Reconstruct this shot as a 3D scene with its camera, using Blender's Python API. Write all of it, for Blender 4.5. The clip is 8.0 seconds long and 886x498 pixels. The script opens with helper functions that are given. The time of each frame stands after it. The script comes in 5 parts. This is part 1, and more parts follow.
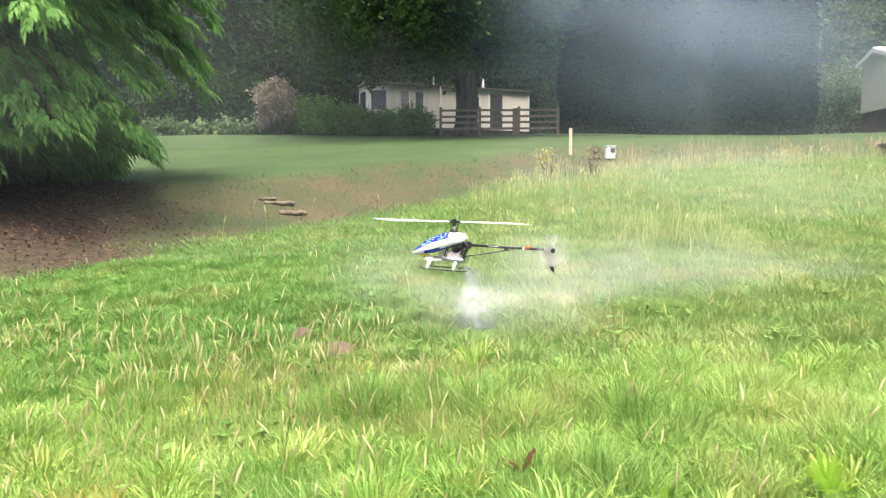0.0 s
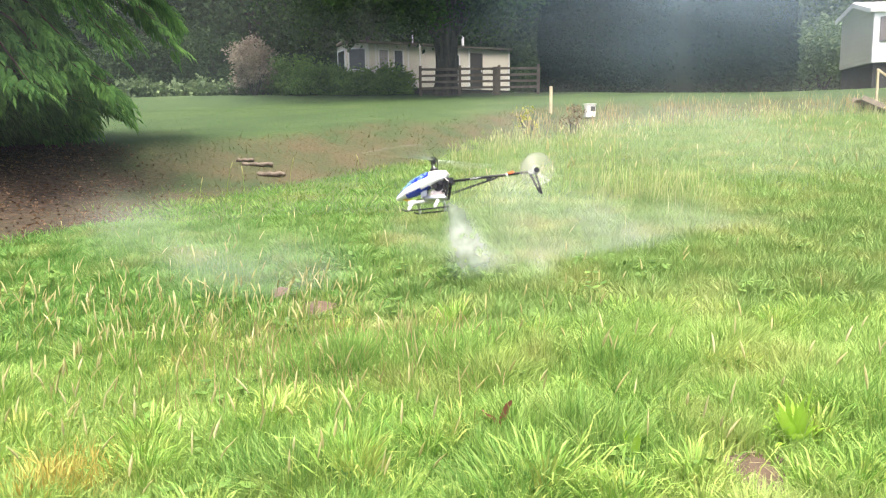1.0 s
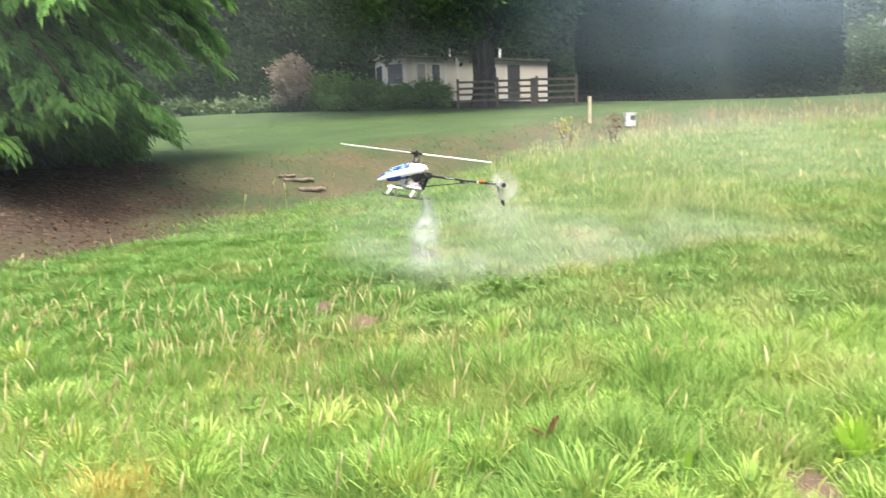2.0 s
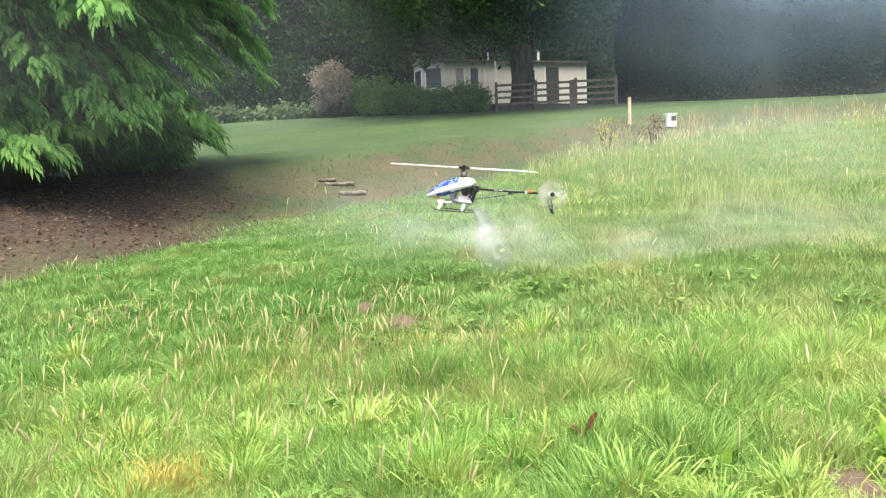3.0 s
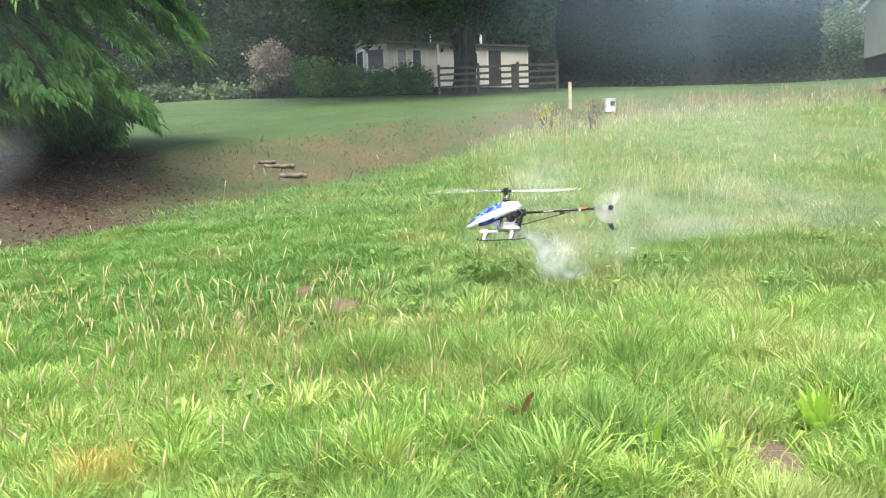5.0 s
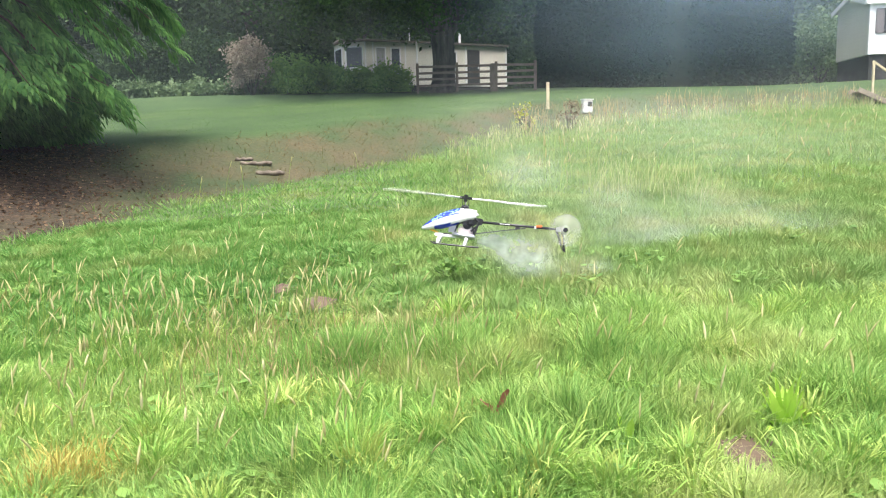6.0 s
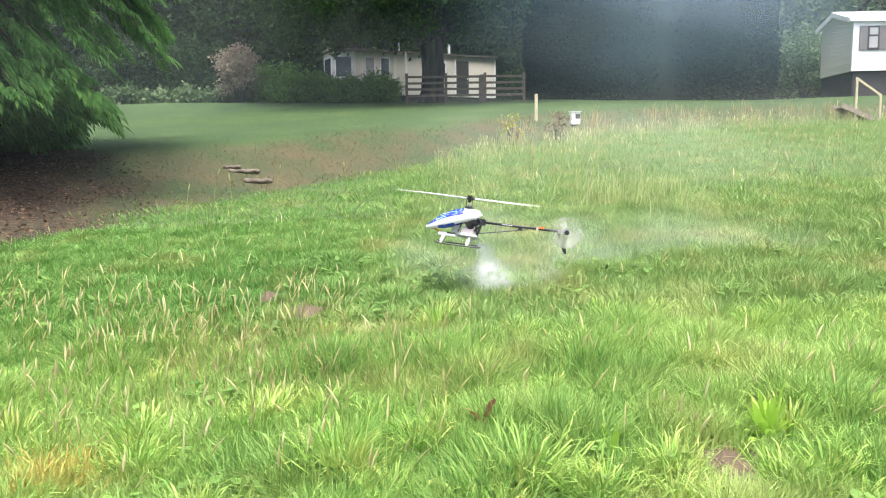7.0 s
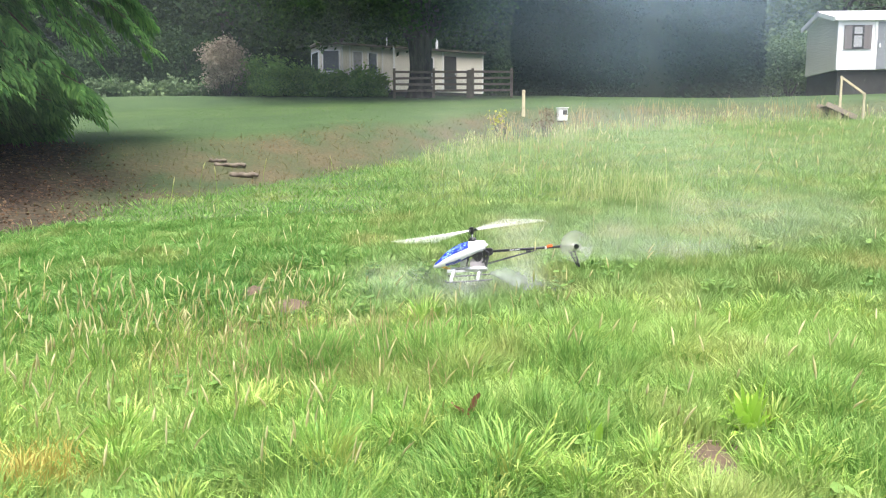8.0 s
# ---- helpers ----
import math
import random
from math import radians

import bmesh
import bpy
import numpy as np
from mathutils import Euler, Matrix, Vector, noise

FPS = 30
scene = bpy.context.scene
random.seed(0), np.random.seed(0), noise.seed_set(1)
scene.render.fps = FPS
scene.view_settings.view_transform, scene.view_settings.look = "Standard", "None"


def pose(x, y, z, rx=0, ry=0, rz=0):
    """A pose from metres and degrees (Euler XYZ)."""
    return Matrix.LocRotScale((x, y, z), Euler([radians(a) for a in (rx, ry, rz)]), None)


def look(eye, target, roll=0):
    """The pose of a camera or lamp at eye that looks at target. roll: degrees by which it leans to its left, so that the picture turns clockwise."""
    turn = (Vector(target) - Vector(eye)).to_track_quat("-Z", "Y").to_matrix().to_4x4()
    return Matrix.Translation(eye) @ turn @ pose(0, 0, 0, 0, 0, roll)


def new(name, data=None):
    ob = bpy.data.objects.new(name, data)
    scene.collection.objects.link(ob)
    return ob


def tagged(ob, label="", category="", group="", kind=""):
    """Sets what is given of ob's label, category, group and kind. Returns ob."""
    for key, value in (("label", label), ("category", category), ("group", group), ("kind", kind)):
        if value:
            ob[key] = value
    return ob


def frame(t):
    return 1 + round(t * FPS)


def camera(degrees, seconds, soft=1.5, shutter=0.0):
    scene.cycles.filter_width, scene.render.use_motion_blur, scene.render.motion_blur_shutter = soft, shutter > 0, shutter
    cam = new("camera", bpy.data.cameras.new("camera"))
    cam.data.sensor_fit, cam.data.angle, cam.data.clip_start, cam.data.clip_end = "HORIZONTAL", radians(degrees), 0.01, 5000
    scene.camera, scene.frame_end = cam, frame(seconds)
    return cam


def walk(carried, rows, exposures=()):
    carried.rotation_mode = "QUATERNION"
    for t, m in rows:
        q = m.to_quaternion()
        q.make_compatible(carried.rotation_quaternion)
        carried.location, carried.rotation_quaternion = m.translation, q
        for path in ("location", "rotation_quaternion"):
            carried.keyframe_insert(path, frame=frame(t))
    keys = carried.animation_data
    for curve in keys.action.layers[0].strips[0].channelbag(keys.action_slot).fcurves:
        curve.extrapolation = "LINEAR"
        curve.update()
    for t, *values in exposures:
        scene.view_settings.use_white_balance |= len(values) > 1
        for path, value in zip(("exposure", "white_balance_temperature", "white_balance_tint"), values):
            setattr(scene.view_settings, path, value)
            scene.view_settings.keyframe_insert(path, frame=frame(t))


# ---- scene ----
cam = camera(62.1, 8.0, soft=1.15, shutter=0.5)
EYE = 1.5
PATH = [
    (0, (-0.024, 0.035, 1.527), (-0.026, 2.028, 1.37), -0.1),
    (0.5, (-0.011, 0.026, 1.515), (0.041, 2.015, 1.307), 0.1),
    (1, (0.003, 0.03, 1.503), (0.049, 2.012, 1.241), -0.6),
    (1.5, (0.003, 0.039, 1.506), (0.035, 2.021, 1.236), -1.3),
    (2, (-0.016, 0.038, 1.51), (-0.076, 2.024, 1.283), -1.7),
    (2.2, (0.002, -0.046, 1.474), (-0.114, 1.94, 1.266), -1.9),
    (3.3, (-0.015, -0.016, 1.501), (-0.182, 1.965, 1.28), -2.3),
    (3.5, (-0.012, -0.014, 1.496), (-0.157, 1.967, 1.267), -2.0),
    (4, (-0.002, -0.029, 1.494), (-0.095, 1.953, 1.243), -1.9),
    (4.5, (0.004, -0.028, 1.499), (-0.047, 1.955, 1.239), -1.9),
    (6, (0.013, -0.046, 1.494), (0.06, 1.935, 1.225), -1.3),
    (6.5, (0.011, -0.063, 1.497), (0.08, 1.921, 1.251), -0.8),
    (7, (0.009, -0.066, 1.496), (0.091, 1.917, 1.253), -0.6),
    (7.5, (0.016, -0.063, 1.49), (0.11, 1.92, 1.245), -0.4),
    (8, (0.016, -0.062, 1.488), (0.133, 1.918, 1.233), -0.2),
]
walk(cam, [(t, look(e, g, r)) for t, e, g, r in PATH], exposures=[(0.0, 1.79, 6850, 11), (2.0, 1.77, 6800, 10), (3.5, 1.7, 6500, 9), (8.0, 1.66, 6400, 8)])

# ---- world and sun ----
world = bpy.data.worlds.new("sky")
scene.world = world
world.use_nodes = True
wn = world.node_tree
sky = wn.nodes.new("ShaderNodeTexSky")
sky.sky_type = "NISHITA"
sky.sun_disc = False
sky.sun_elevation = radians(72)
sky.sun_rotation = radians(171)
sky.dust_density = 6.0
sky.air_density = 0.6
wn.links.new(sky.outputs[0], wn.nodes["Background"].inputs[0])
wn.nodes["Background"].inputs[1].default_value = 0.15
sun = new("sun", bpy.data.lights.new("sun", "SUN"))
sun.data.energy = 1.7
sun.data.angle = radians(20)
sun.data.color = (1.0, 0.97, 0.92)
sun.matrix_world = look((1, 4, 19), (0, 10, 0))


# ---- materials ----
def mat_base(name):
    m = bpy.data.materials.new(name)
    m.use_nodes = True
    nt = m.node_tree
    return m, nt, nt.nodes["Principled BSDF"]


def ramp_node(nt, src, stops):
    r = nt.nodes.new("ShaderNodeValToRGB")
    els = r.color_ramp.elements
    while len(els) < len(stops):
        els.new(0.5)
    for e, (p, c) in zip(els, stops):
        e.position, e.color = p, (*c, 1)
    nt.links.new(src, r.inputs[0])
    return r.outputs[0]


def noise_node(nt, scale, detail=3.0, coord="Object"):
    n = nt.nodes.new("ShaderNodeTexNoise")
    n.inputs["Scale"].default_value, n.inputs["Detail"].default_value = scale, detail
    if coord == "World":
        g = nt.nodes.new("ShaderNodeNewGeometry")
        nt.links.new(g.outputs["Position"], n.inputs["Vector"])
    else:
        c = nt.nodes.new("ShaderNodeTexCoord")
        nt.links.new(c.outputs["Object"], n.inputs["Vector"])
    return n.outputs[0]


def mix_col(nt, fac, a, b, mode="MIX"):
    m = nt.nodes.new("ShaderNodeMix")
    m.data_type, m.blend_type = "RGBA", mode
    for sock, v in ((m.inputs[0], fac), (m.inputs[6], a), (m.inputs[7], b)):
        if isinstance(v, (int, float)):
            sock.default_value = v
        elif isinstance(v, tuple):
            sock.default_value = (*v, 1)
        else:
            nt.links.new(v, sock)
    return m.outputs[2]


def bump(nt, b, height, strength=0.3, dist=0.01):
    n = nt.nodes.new("ShaderNodeBump")
    n.inputs["Strength"].default_value, n.inputs["Distance"].default_value = strength, dist
    nt.links.new(height, n.inputs["Height"])
    nt.links.new(n.outputs[0], b.inputs["Normal"])


def plain(name, col, rough=0.5, metal=0.0, vary=0.15, scale=9.0, grain=60.0, bump_k=0.15):
    m, nt, b = mat_base(name)
    lo = tuple(c * (1 - vary) for c in col)
    hi = tuple(min(1, c * (1 + vary)) for c in col)
    c1 = ramp_node(nt, noise_node(nt, scale), [(0.3, lo), (0.7, hi)])
    c2 = mix_col(nt, 0.25, c1, ramp_node(nt, noise_node(nt, grain), [(0.35, lo), (0.65, hi)]))
    nt.links.new(c2, b.inputs["Base Color"])
    b.inputs["Roughness"].default_value, b.inputs["Metallic"].default_value = rough, metal
    bump(nt, b, noise_node(nt, grain), bump_k, 0.003)
    return m


def leafy(name, dark, mid, light, patch=0.6, trans=0.35, rough=0.55, dry=None, dry_at=0.62, gloss=0.3, patch_k=0.36):
    """Foliage: colour by leaf and by patch, some light passing through."""
    m, nt, b = mat_base(name)
    g = nt.nodes.new("ShaderNodeNewGeometry")
    per_leaf = ramp_node(nt, g.outputs["Random Per Island"], [(0.0, dark), (0.5, mid), (1.0, light)])
    patchy = ramp_node(nt, noise_node(nt, patch, 4, "World"), [(0.35, dark), (0.5, mid), (0.68, light)])
    col = mix_col(nt, patch_k, per_leaf, patchy)
    if dry:
        k = ramp_node(nt, noise_node(nt, patch * 1.7, 5, "World"), [(dry_at - 0.1, (0, 0, 0)), (dry_at + 0.12, (0.4, 0.4, 0.4))])
        col = mix_col(nt, k, col, dry)
    nt.links.new(col, b.inputs["Base Color"])
    b.inputs["Roughness"].default_value = rough
    b.inputs["Specular IOR Level"].default_value = gloss
    t = nt.nodes.new("ShaderNodeBsdfTranslucent")
    nt.links.new(col, t.inputs[0])
    mx = nt.nodes.new("ShaderNodeMixShader")
    mx.inputs[0].default_value = trans
    nt.links.new(b.outputs[0], mx.inputs[1])
    nt.links.new(t.outputs[0], mx.inputs[2])
    nt.links.new(mx.outputs[0], nt.nodes["Material Output"].inputs[0])
    return m


def bark_mat(name, a, c, scale=6.0):
    m, nt, b = mat_base(name)
    tc = nt.nodes.new("ShaderNodeTexCoord")
    mp = nt.nodes.new("ShaderNodeMapping")
    mp.inputs["Scale"].default_value = (1, 1, 0.2)
    nt.links.new(tc.outputs["Object"], mp.inputs[0])
    n = nt.nodes.new("ShaderNodeTexNoise")
    n.inputs["Scale"].default_value, n.inputs["Detail"].default_value = scale, 8
    nt.links.new(mp.outputs[0], n.inputs["Vector"])
    col = ramp_node(nt, n.outputs[0], [(0.35, a), (0.65, c)])
    nt.links.new(col, b.inputs["Base Color"])
    b.inputs["Roughness"].default_value = 0.9
    bump(nt, b, n.outputs[0], 0.8, 0.05)
    return m


def smoke_mat(name, density, scale, col=(0.9, 0.92, 0.95)):
    """Thin smoke: a veil that fades to its rim, torn by noise."""
    m, nt, b = mat_base(name)
    nt.nodes.remove(b)
    at = nt.nodes.new("ShaderNodeAttribute")
    at.attribute_name = "veil"
    rag = ramp_node(nt, noise_node(nt, scale, 4), [(0.28, (0.15, 0.15, 0.15)), (0.72, (1, 1, 1))])
    k = nt.nodes.new("ShaderNodeMath")
    k.operation = "MULTIPLY"
    nt.links.new(at.outputs["Fac"], k.inputs[0])
    nt.links.new(rag, k.inputs[1])
    k2 = nt.nodes.new("ShaderNodeMath")
    k2.operation = "MULTIPLY"
    nt.links.new(k.outputs[0], k2.inputs[0])
    k2.inputs[1].default_value = density
    tr = nt.nodes.new("ShaderNodeBsdfTransparent")
    di = nt.nodes.new("ShaderNodeBsdfDiffuse")
    tl = nt.nodes.new("ShaderNodeBsdfTranslucent")
    di.inputs[0].default_value = tl.inputs[0].default_value = (*col, 1)
    half = nt.nodes.new("ShaderNodeMixShader")
    nt.links.new(di.outputs[0], half.inputs[1])
    nt.links.new(tl.outputs[0], half.inputs[2])
    mx = nt.nodes.new("ShaderNodeMixShader")
    nt.links.new(k2.outputs[0], mx.inputs[0])
    nt.links.new(tr.outputs[0], mx.inputs[1])
    nt.links.new(half.outputs[0], mx.inputs[2])
    nt.links.new(mx.outputs[0], nt.nodes["Material Output"].inputs[0])
    return m


M_GRASS = leafy("field_grass", (0.10, 0.23, 0.05), (0.245, 0.42, 0.10), (0.50, 0.63, 0.21), 0.8, 0.35, dry=(0.56, 0.47, 0.21), dry_at=0.6)
M_STRAW = leafy("dry_straw", (0.48, 0.46, 0.20), (0.62, 0.59, 0.30), (0.80, 0.76, 0.48), 1.0, 0.45)
M_BANKGRASS = leafy("bank_grass", (0.085, 0.15, 0.04), (0.15, 0.15, 0.06), (0.22, 0.165, 0.085), 0.55, 0.5, patch_k=0.7)
M_LAWN = leafy("lawn_grass", (0.065, 0.13, 0.026), (0.088, 0.165, 0.033), (0.12, 0.20, 0.045), 0.35, 0.5, patch_k=0.6)
M_CEDAR = leafy("cedar_foliage", (0.065, 0.175, 0.048), (0.14, 0.31, 0.075), (0.27, 0.48, 0.12), 0.9, 0.45, 0.75, gloss=0.1)
M_OAK = leafy("oak_leaves", (0.018, 0.045, 0.014), (0.034, 0.078, 0.02), (0.075, 0.15, 0.03), 0.5, 0.25, 0.75, gloss=0.1)
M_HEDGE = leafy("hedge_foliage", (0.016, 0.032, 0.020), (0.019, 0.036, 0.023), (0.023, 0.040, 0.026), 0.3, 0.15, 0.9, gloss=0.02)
M_WOODS = leafy("woodland_leaves", (0.016, 0.034, 0.018), (0.032, 0.060, 0.026), (0.06, 0.10, 0.038), 0.25, 0.2, 0.8, gloss=0.08)
M_PALE = leafy("pale_leaves", (0.06, 0.11, 0.05), (0.11, 0.17, 0.075), (0.17, 0.24, 0.10), 0.3, 0.3)
M_SHRUB = leafy("shrub_leaves", (0.07, 0.15, 0.04), (0.15, 0.28, 0.065), (0.27, 0.42, 0.10), 0.9, 0.4)
M_BLOOM = leafy("faded_blossom", (0.18, 0.145, 0.105), (0.33, 0.27, 0.205), (0.52, 0.45, 0.36), 1.2, 0.3)
M_DOCK = leafy("dock_leaf", (0.30, 0.50, 0.06), (0.42, 0.64, 0.10), (0.54, 0.72, 0.17), 4.0, 0.45)
M_RED = leafy("red_dock_leaf", (0.32, 0.12, 0.09), (0.42, 0.17, 0.12), (0.48, 0.24, 0.15), 6.0, 0.3)
M_YELLOW = leafy("yellow_leaves", (0.25, 0.27, 0.03), (0.42, 0.42, 0.05), (0.5, 0.5, 0.1), 4.0, 0.3)
M_FALLEN = leafy("fallen_leaves", (0.07, 0.042, 0.025), (0.13, 0.082, 0.046), (0.26, 0.17, 0.1), 2.0, 0.1)
M_BARK = bark_mat("oak_bark", (0.03, 0.027, 0.024), (0.075, 0.066, 0.055))
M_CBARK = bark_mat("cedar_bark", (0.07, 0.04, 0.025), (0.18, 0.11, 0.07))
# near-black colour stands for shade inside the hedge and behind far leaves
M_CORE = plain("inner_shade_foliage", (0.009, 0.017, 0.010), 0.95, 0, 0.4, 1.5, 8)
M_WHITE = plain("white_canopy_paint", (0.85, 0.85, 0.87), 0.2, 0, 0.03, 5, 200, 0.0)
M_BLUE = plain("blue_canopy_paint", (0.02, 0.05, 0.42), 0.25, 0, 0.2, 30, 200, 0.0)
M_CYAN = plain("pale_blue_fleck", (0.35, 0.62, 0.8), 0.3, 0, 0.1, 30, 200, 0.0)
M_AMBER = plain("amber_paint", (0.75, 0.42, 0.03), 0.4, 0, 0.1, 30, 200, 0.0)
M_CARBON = plain("carbon_frame", (0.02, 0.02, 0.024), 0.35, 0, 0.3, 60, 300, 0.05)
M_ALLOY = plain("alloy", (0.6, 0.6, 0.62), 0.3, 0.9, 0.1, 40, 200, 0.05)
M_GREYP = plain("grey_plastic", (0.55, 0.50, 0.50), 0.45, 0, 0.15, 30, 200, 0.05)
M_ORANGE = plain("orange_tape", (0.85, 0.16, 0.04), 0.5, 0, 0.1, 30, 200, 0.0)
M_BLADE = plain("white_blade", (0.82, 0.82, 0.80), 0.35, 0, 0.04, 30, 200, 0.0)
M_SKID = plain("white_plastic", (0.78, 0.78, 0.78), 0.4, 0, 0.05, 30, 200, 0.0)
M_CREAM = plain("cream_cladding", (0.70, 0.67, 0.59), 0.6, 0, 0.10, 1.2, 25, 0.1)
M_CLAD2 = plain("beige_cladding", (0.64, 0.61, 0.54), 0.6, 0, 0.1, 1.2, 25, 0.1)
M_TRIMW = plain("white_upvc", (0.8, 0.8, 0.8), 0.4, 0, 0.06, 2, 30, 0.05)
M_ROOF = plain("mossy_roof_felt", (0.07, 0.062, 0.05), 0.9, 0, 0.4, 2, 30, 0.4)
M_ROOF2 = plain("grey_roof", (0.5, 0.5, 0.5), 0.7, 0, 0.15, 2, 30, 0.2)
M_SHUTTER = plain("brown_grey_shutter", (0.16, 0.14, 0.14), 0.6, 0, 0.1, 4, 40, 0.1)
M_DOORG = plain("grey_door", (0.22, 0.23, 0.25), 0.5, 0, 0.1, 3, 40, 0.05)
M_UNDERFLOOR = plain("dark_underfloor", (0.035, 0.035, 0.035), 0.9, 0, 0.3, 2, 30, 0.2)
M_FENCE = plain("weathered_fence_wood", (0.12, 0.10, 0.078), 0.85, 0, 0.3, 4, 60, 0.4)
M_POST = plain("pale_post_wood", (0.5, 0.44, 0.30), 0.8, 0, 0.2, 6, 60, 0.3)
M_LOG = plain("rotten_log", (0.14, 0.115, 0.09), 0.95, 0, 0.4, 12, 60, 0.6)
M_BOX = plain("white_meter_box", (0.72, 0.72, 0.70), 0.5, 0, 0.1, 6, 60, 0.05)
M_DARK = plain("dark_panel", (0.05, 0.05, 0.05), 0.4, 0, 0.2, 20, 90, 0.05)
M_SOIL = plain("bare_red_soil", (0.093, 0.066, 0.045), 0.95, 0, 0.35, 8, 70, 0.9)
M_PANE = plain("window_glass", (0.05, 0.06, 0.07), 0.06, 0, 0.2, 3, 20, 0.0)
M_CURTAIN = plain("net_curtain", (0.34, 0.34, 0.35), 0.8, 0, 0.15, 6, 60, 0.1)
M_JET = smoke_mat("exhaust_smoke", 0.85, 9.0, (0.84, 0.87, 0.91))
M_DRIFT = smoke_mat("drifting_smoke", 0.31, 3.2)
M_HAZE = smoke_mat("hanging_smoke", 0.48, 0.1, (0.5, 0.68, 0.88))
M_VEIL = smoke_mat("field_smoke", 0.22, 0.35, (0.88, 0.92, 0.93))
M_TUFT = leafy("tuft_grass", (0.11, 0.26, 0.045), (0.26, 0.44, 0.085), (0.50, 0.60, 0.18), 2.5, 0.35, dry=(0.66, 0.50, 0.18), dry_at=0.58)
M_SPIN = smoke_mat("spinning_blade_blur", 0.8, 3.0, (0.85, 0.85, 0.75))
M_ORANGEGRASS = leafy("dry_orange_grass", (0.34, 0.27, 0.07), (0.46, 0.38, 0.10), (0.56, 0.54, 0.16), 5.0, 0.4)
# even haze colour for the sheet that lifts the background's dark tones
M_HAZE_LIFT = smoke_mat("haze_lift", 0.12, 0.06, (0.75, 0.85, 0.92))
M_STEP = plain("grey_weathered_timber", (0.24, 0.20, 0.16), 0.85, 0, 0.3, 5, 60, 0.4)
M_GRASSL = leafy("low_field_grass", (0.075, 0.20, 0.042), (0.15, 0.31, 0.068), (0.26, 0.42, 0.115), 0.8, 0.4, dry=(0.42, 0.36, 0.15), dry_at=0.63)
M_DRIFT2 = smoke_mat("spent_smoke", 0.26, 1.6)
M_DRIFT3 = smoke_mat("faint_smoke", 0.2, 1.2, (0.8, 0.86, 0.9))
M_WISP = smoke_mat("cedar_haze", 0.045, 0.3, (0.7, 0.82, 0.9))
M_PALEGRASS = leafy("pale_standing_grass", (0.26, 0.36, 0.12), (0.42, 0.48, 0.20), (0.62, 0.60, 0.33), 1.5, 0.35)
M_GRASSM = leafy("mid_field_grass", (0.15, 0.265, 0.07), (0.22, 0.35, 0.10), (0.32, 0.43, 0.15), 0.8, 0.35, dry=(0.56, 0.47, 0.21), dry_at=0.58)
M_RUST = leafy("rusty_grass", (0.34, 0.24, 0.12), (0.48, 0.35, 0.19), (0.60, 0.48, 0.28), 3.0, 0.4)


# ---- terrain ----
FOOT = [(-9.0, -30.0), (-6.2, 2.0), (-4.7, 7.9), (-4.5, 8.6), (-4.3, 10.4), (-3.6, 11.5), (-1.9, 13.1), (0.6, 15.3), (2.7, 17.7), (4.6, 19.8), (9.1, 21.6), (13.9, 22.1), (40.0, 24.0), (300.0, 40.0)]


def beyond_foot(x, y):
    """Metres behind the foot of the bank (negative: in the field)."""
    best = np.full(np.shape(x), 1e9)
    sign = np.ones(np.shape(x))
    for (ax, ay), (bx, by) in zip(FOOT[:-1], FOOT[1:]):
        dx, dy = bx - ax, by - ay
        u = np.clip(((x - ax) * dx + (y - ay) * dy) / (dx * dx + dy * dy), 0, 1)
        d = np.hypot(x - ax - u * dx, y - ay - u * dy)
        s = np.sign(dx * (y - ay) - dy * (x - ax))
        near = d < best - 1e-9
        best, sign = np.where(near, d, best), np.where(near, s, sign)
    return best * np.where(sign == 0, 1, sign)


def smooth(u):
    u = np.clip(u, 0, 1)
    return u * u * (3 - 2 * u)


def wob(x, y):
    return (0.5 * np.sin(x * 1.3 + 0.7 * y) * np.cos(y * 0.9 - 0.4 * x) + 0.3 * np.sin(2.9 * x - 1.7 * y + 1.3) + 0.2 * np.sin(5.1 * y + 3.3 * x))


def ground_z(x, y):
    x, y = np.asarray(x, float), np.asarray(y, float)
    yc = np.clip(y, -30, 36)
    z = 0.08 * yc + 0.0005 * yc * np.abs(yc) + 0.06 * np.clip(y - 36, 0, 12) + 0.03 * np.clip(x, -15, 25)
    z = z + smooth((y - 29) / 6) * (0.06 - 0.028 * np.clip(x, -12, 14))
    s = beyond_foot(x, y)
    rise = np.where(x > 7, 0.7 - 0.2 * smooth((x - 7) / 8), 0.7)
    return z + rise * smooth(s / 3.4) + 0.02 * wob(x, y) * smooth(1 - s / 4)


def gz(x, y):
    return float(ground_z(x, y))


def mesh_np(name, verts, quads=None, tris=None, mats=(), attr=None, smooth_shade=False, slots=None):
    me = bpy.data.meshes.new(name)
    loops, starts, n = [], [], 0
    for arr, k in ((quads, 4), (tris, 3)):
        if arr is not None and len(arr):
            loops.append(np.asarray(arr, np.int32).ravel())
            starts.append(n + k * np.arange(len(arr), dtype=np.int32))
            n += k * len(arr)
    loops, starts = np.concatenate(loops), np.concatenate(starts)
    me.vertices.add(len(verts))
    me.vertices.foreach_set("co", np.asarray(verts, np.float32).ravel())
    me.loops.add(len(loops))
    me.loops.foreach_set("vertex_index", loops)
    me.polygons.add(len(starts))
    me.polygons.foreach_set("loop_start", starts)
    if slots is not None:
        me.polygons.foreach_set("material_index", np.asarray(slots, np.int32))
    if attr is not None:
        a = me.attributes.new("veil", "FLOAT", "POINT")
        a.data.foreach_set("value", np.asarray(attr, np.float32))
    for m in mats:
        me.materials.append(m)
    me.update(calc_edges=True)
    me.validate()
    if smooth_shade:
        me.shade_smooth()
    return me


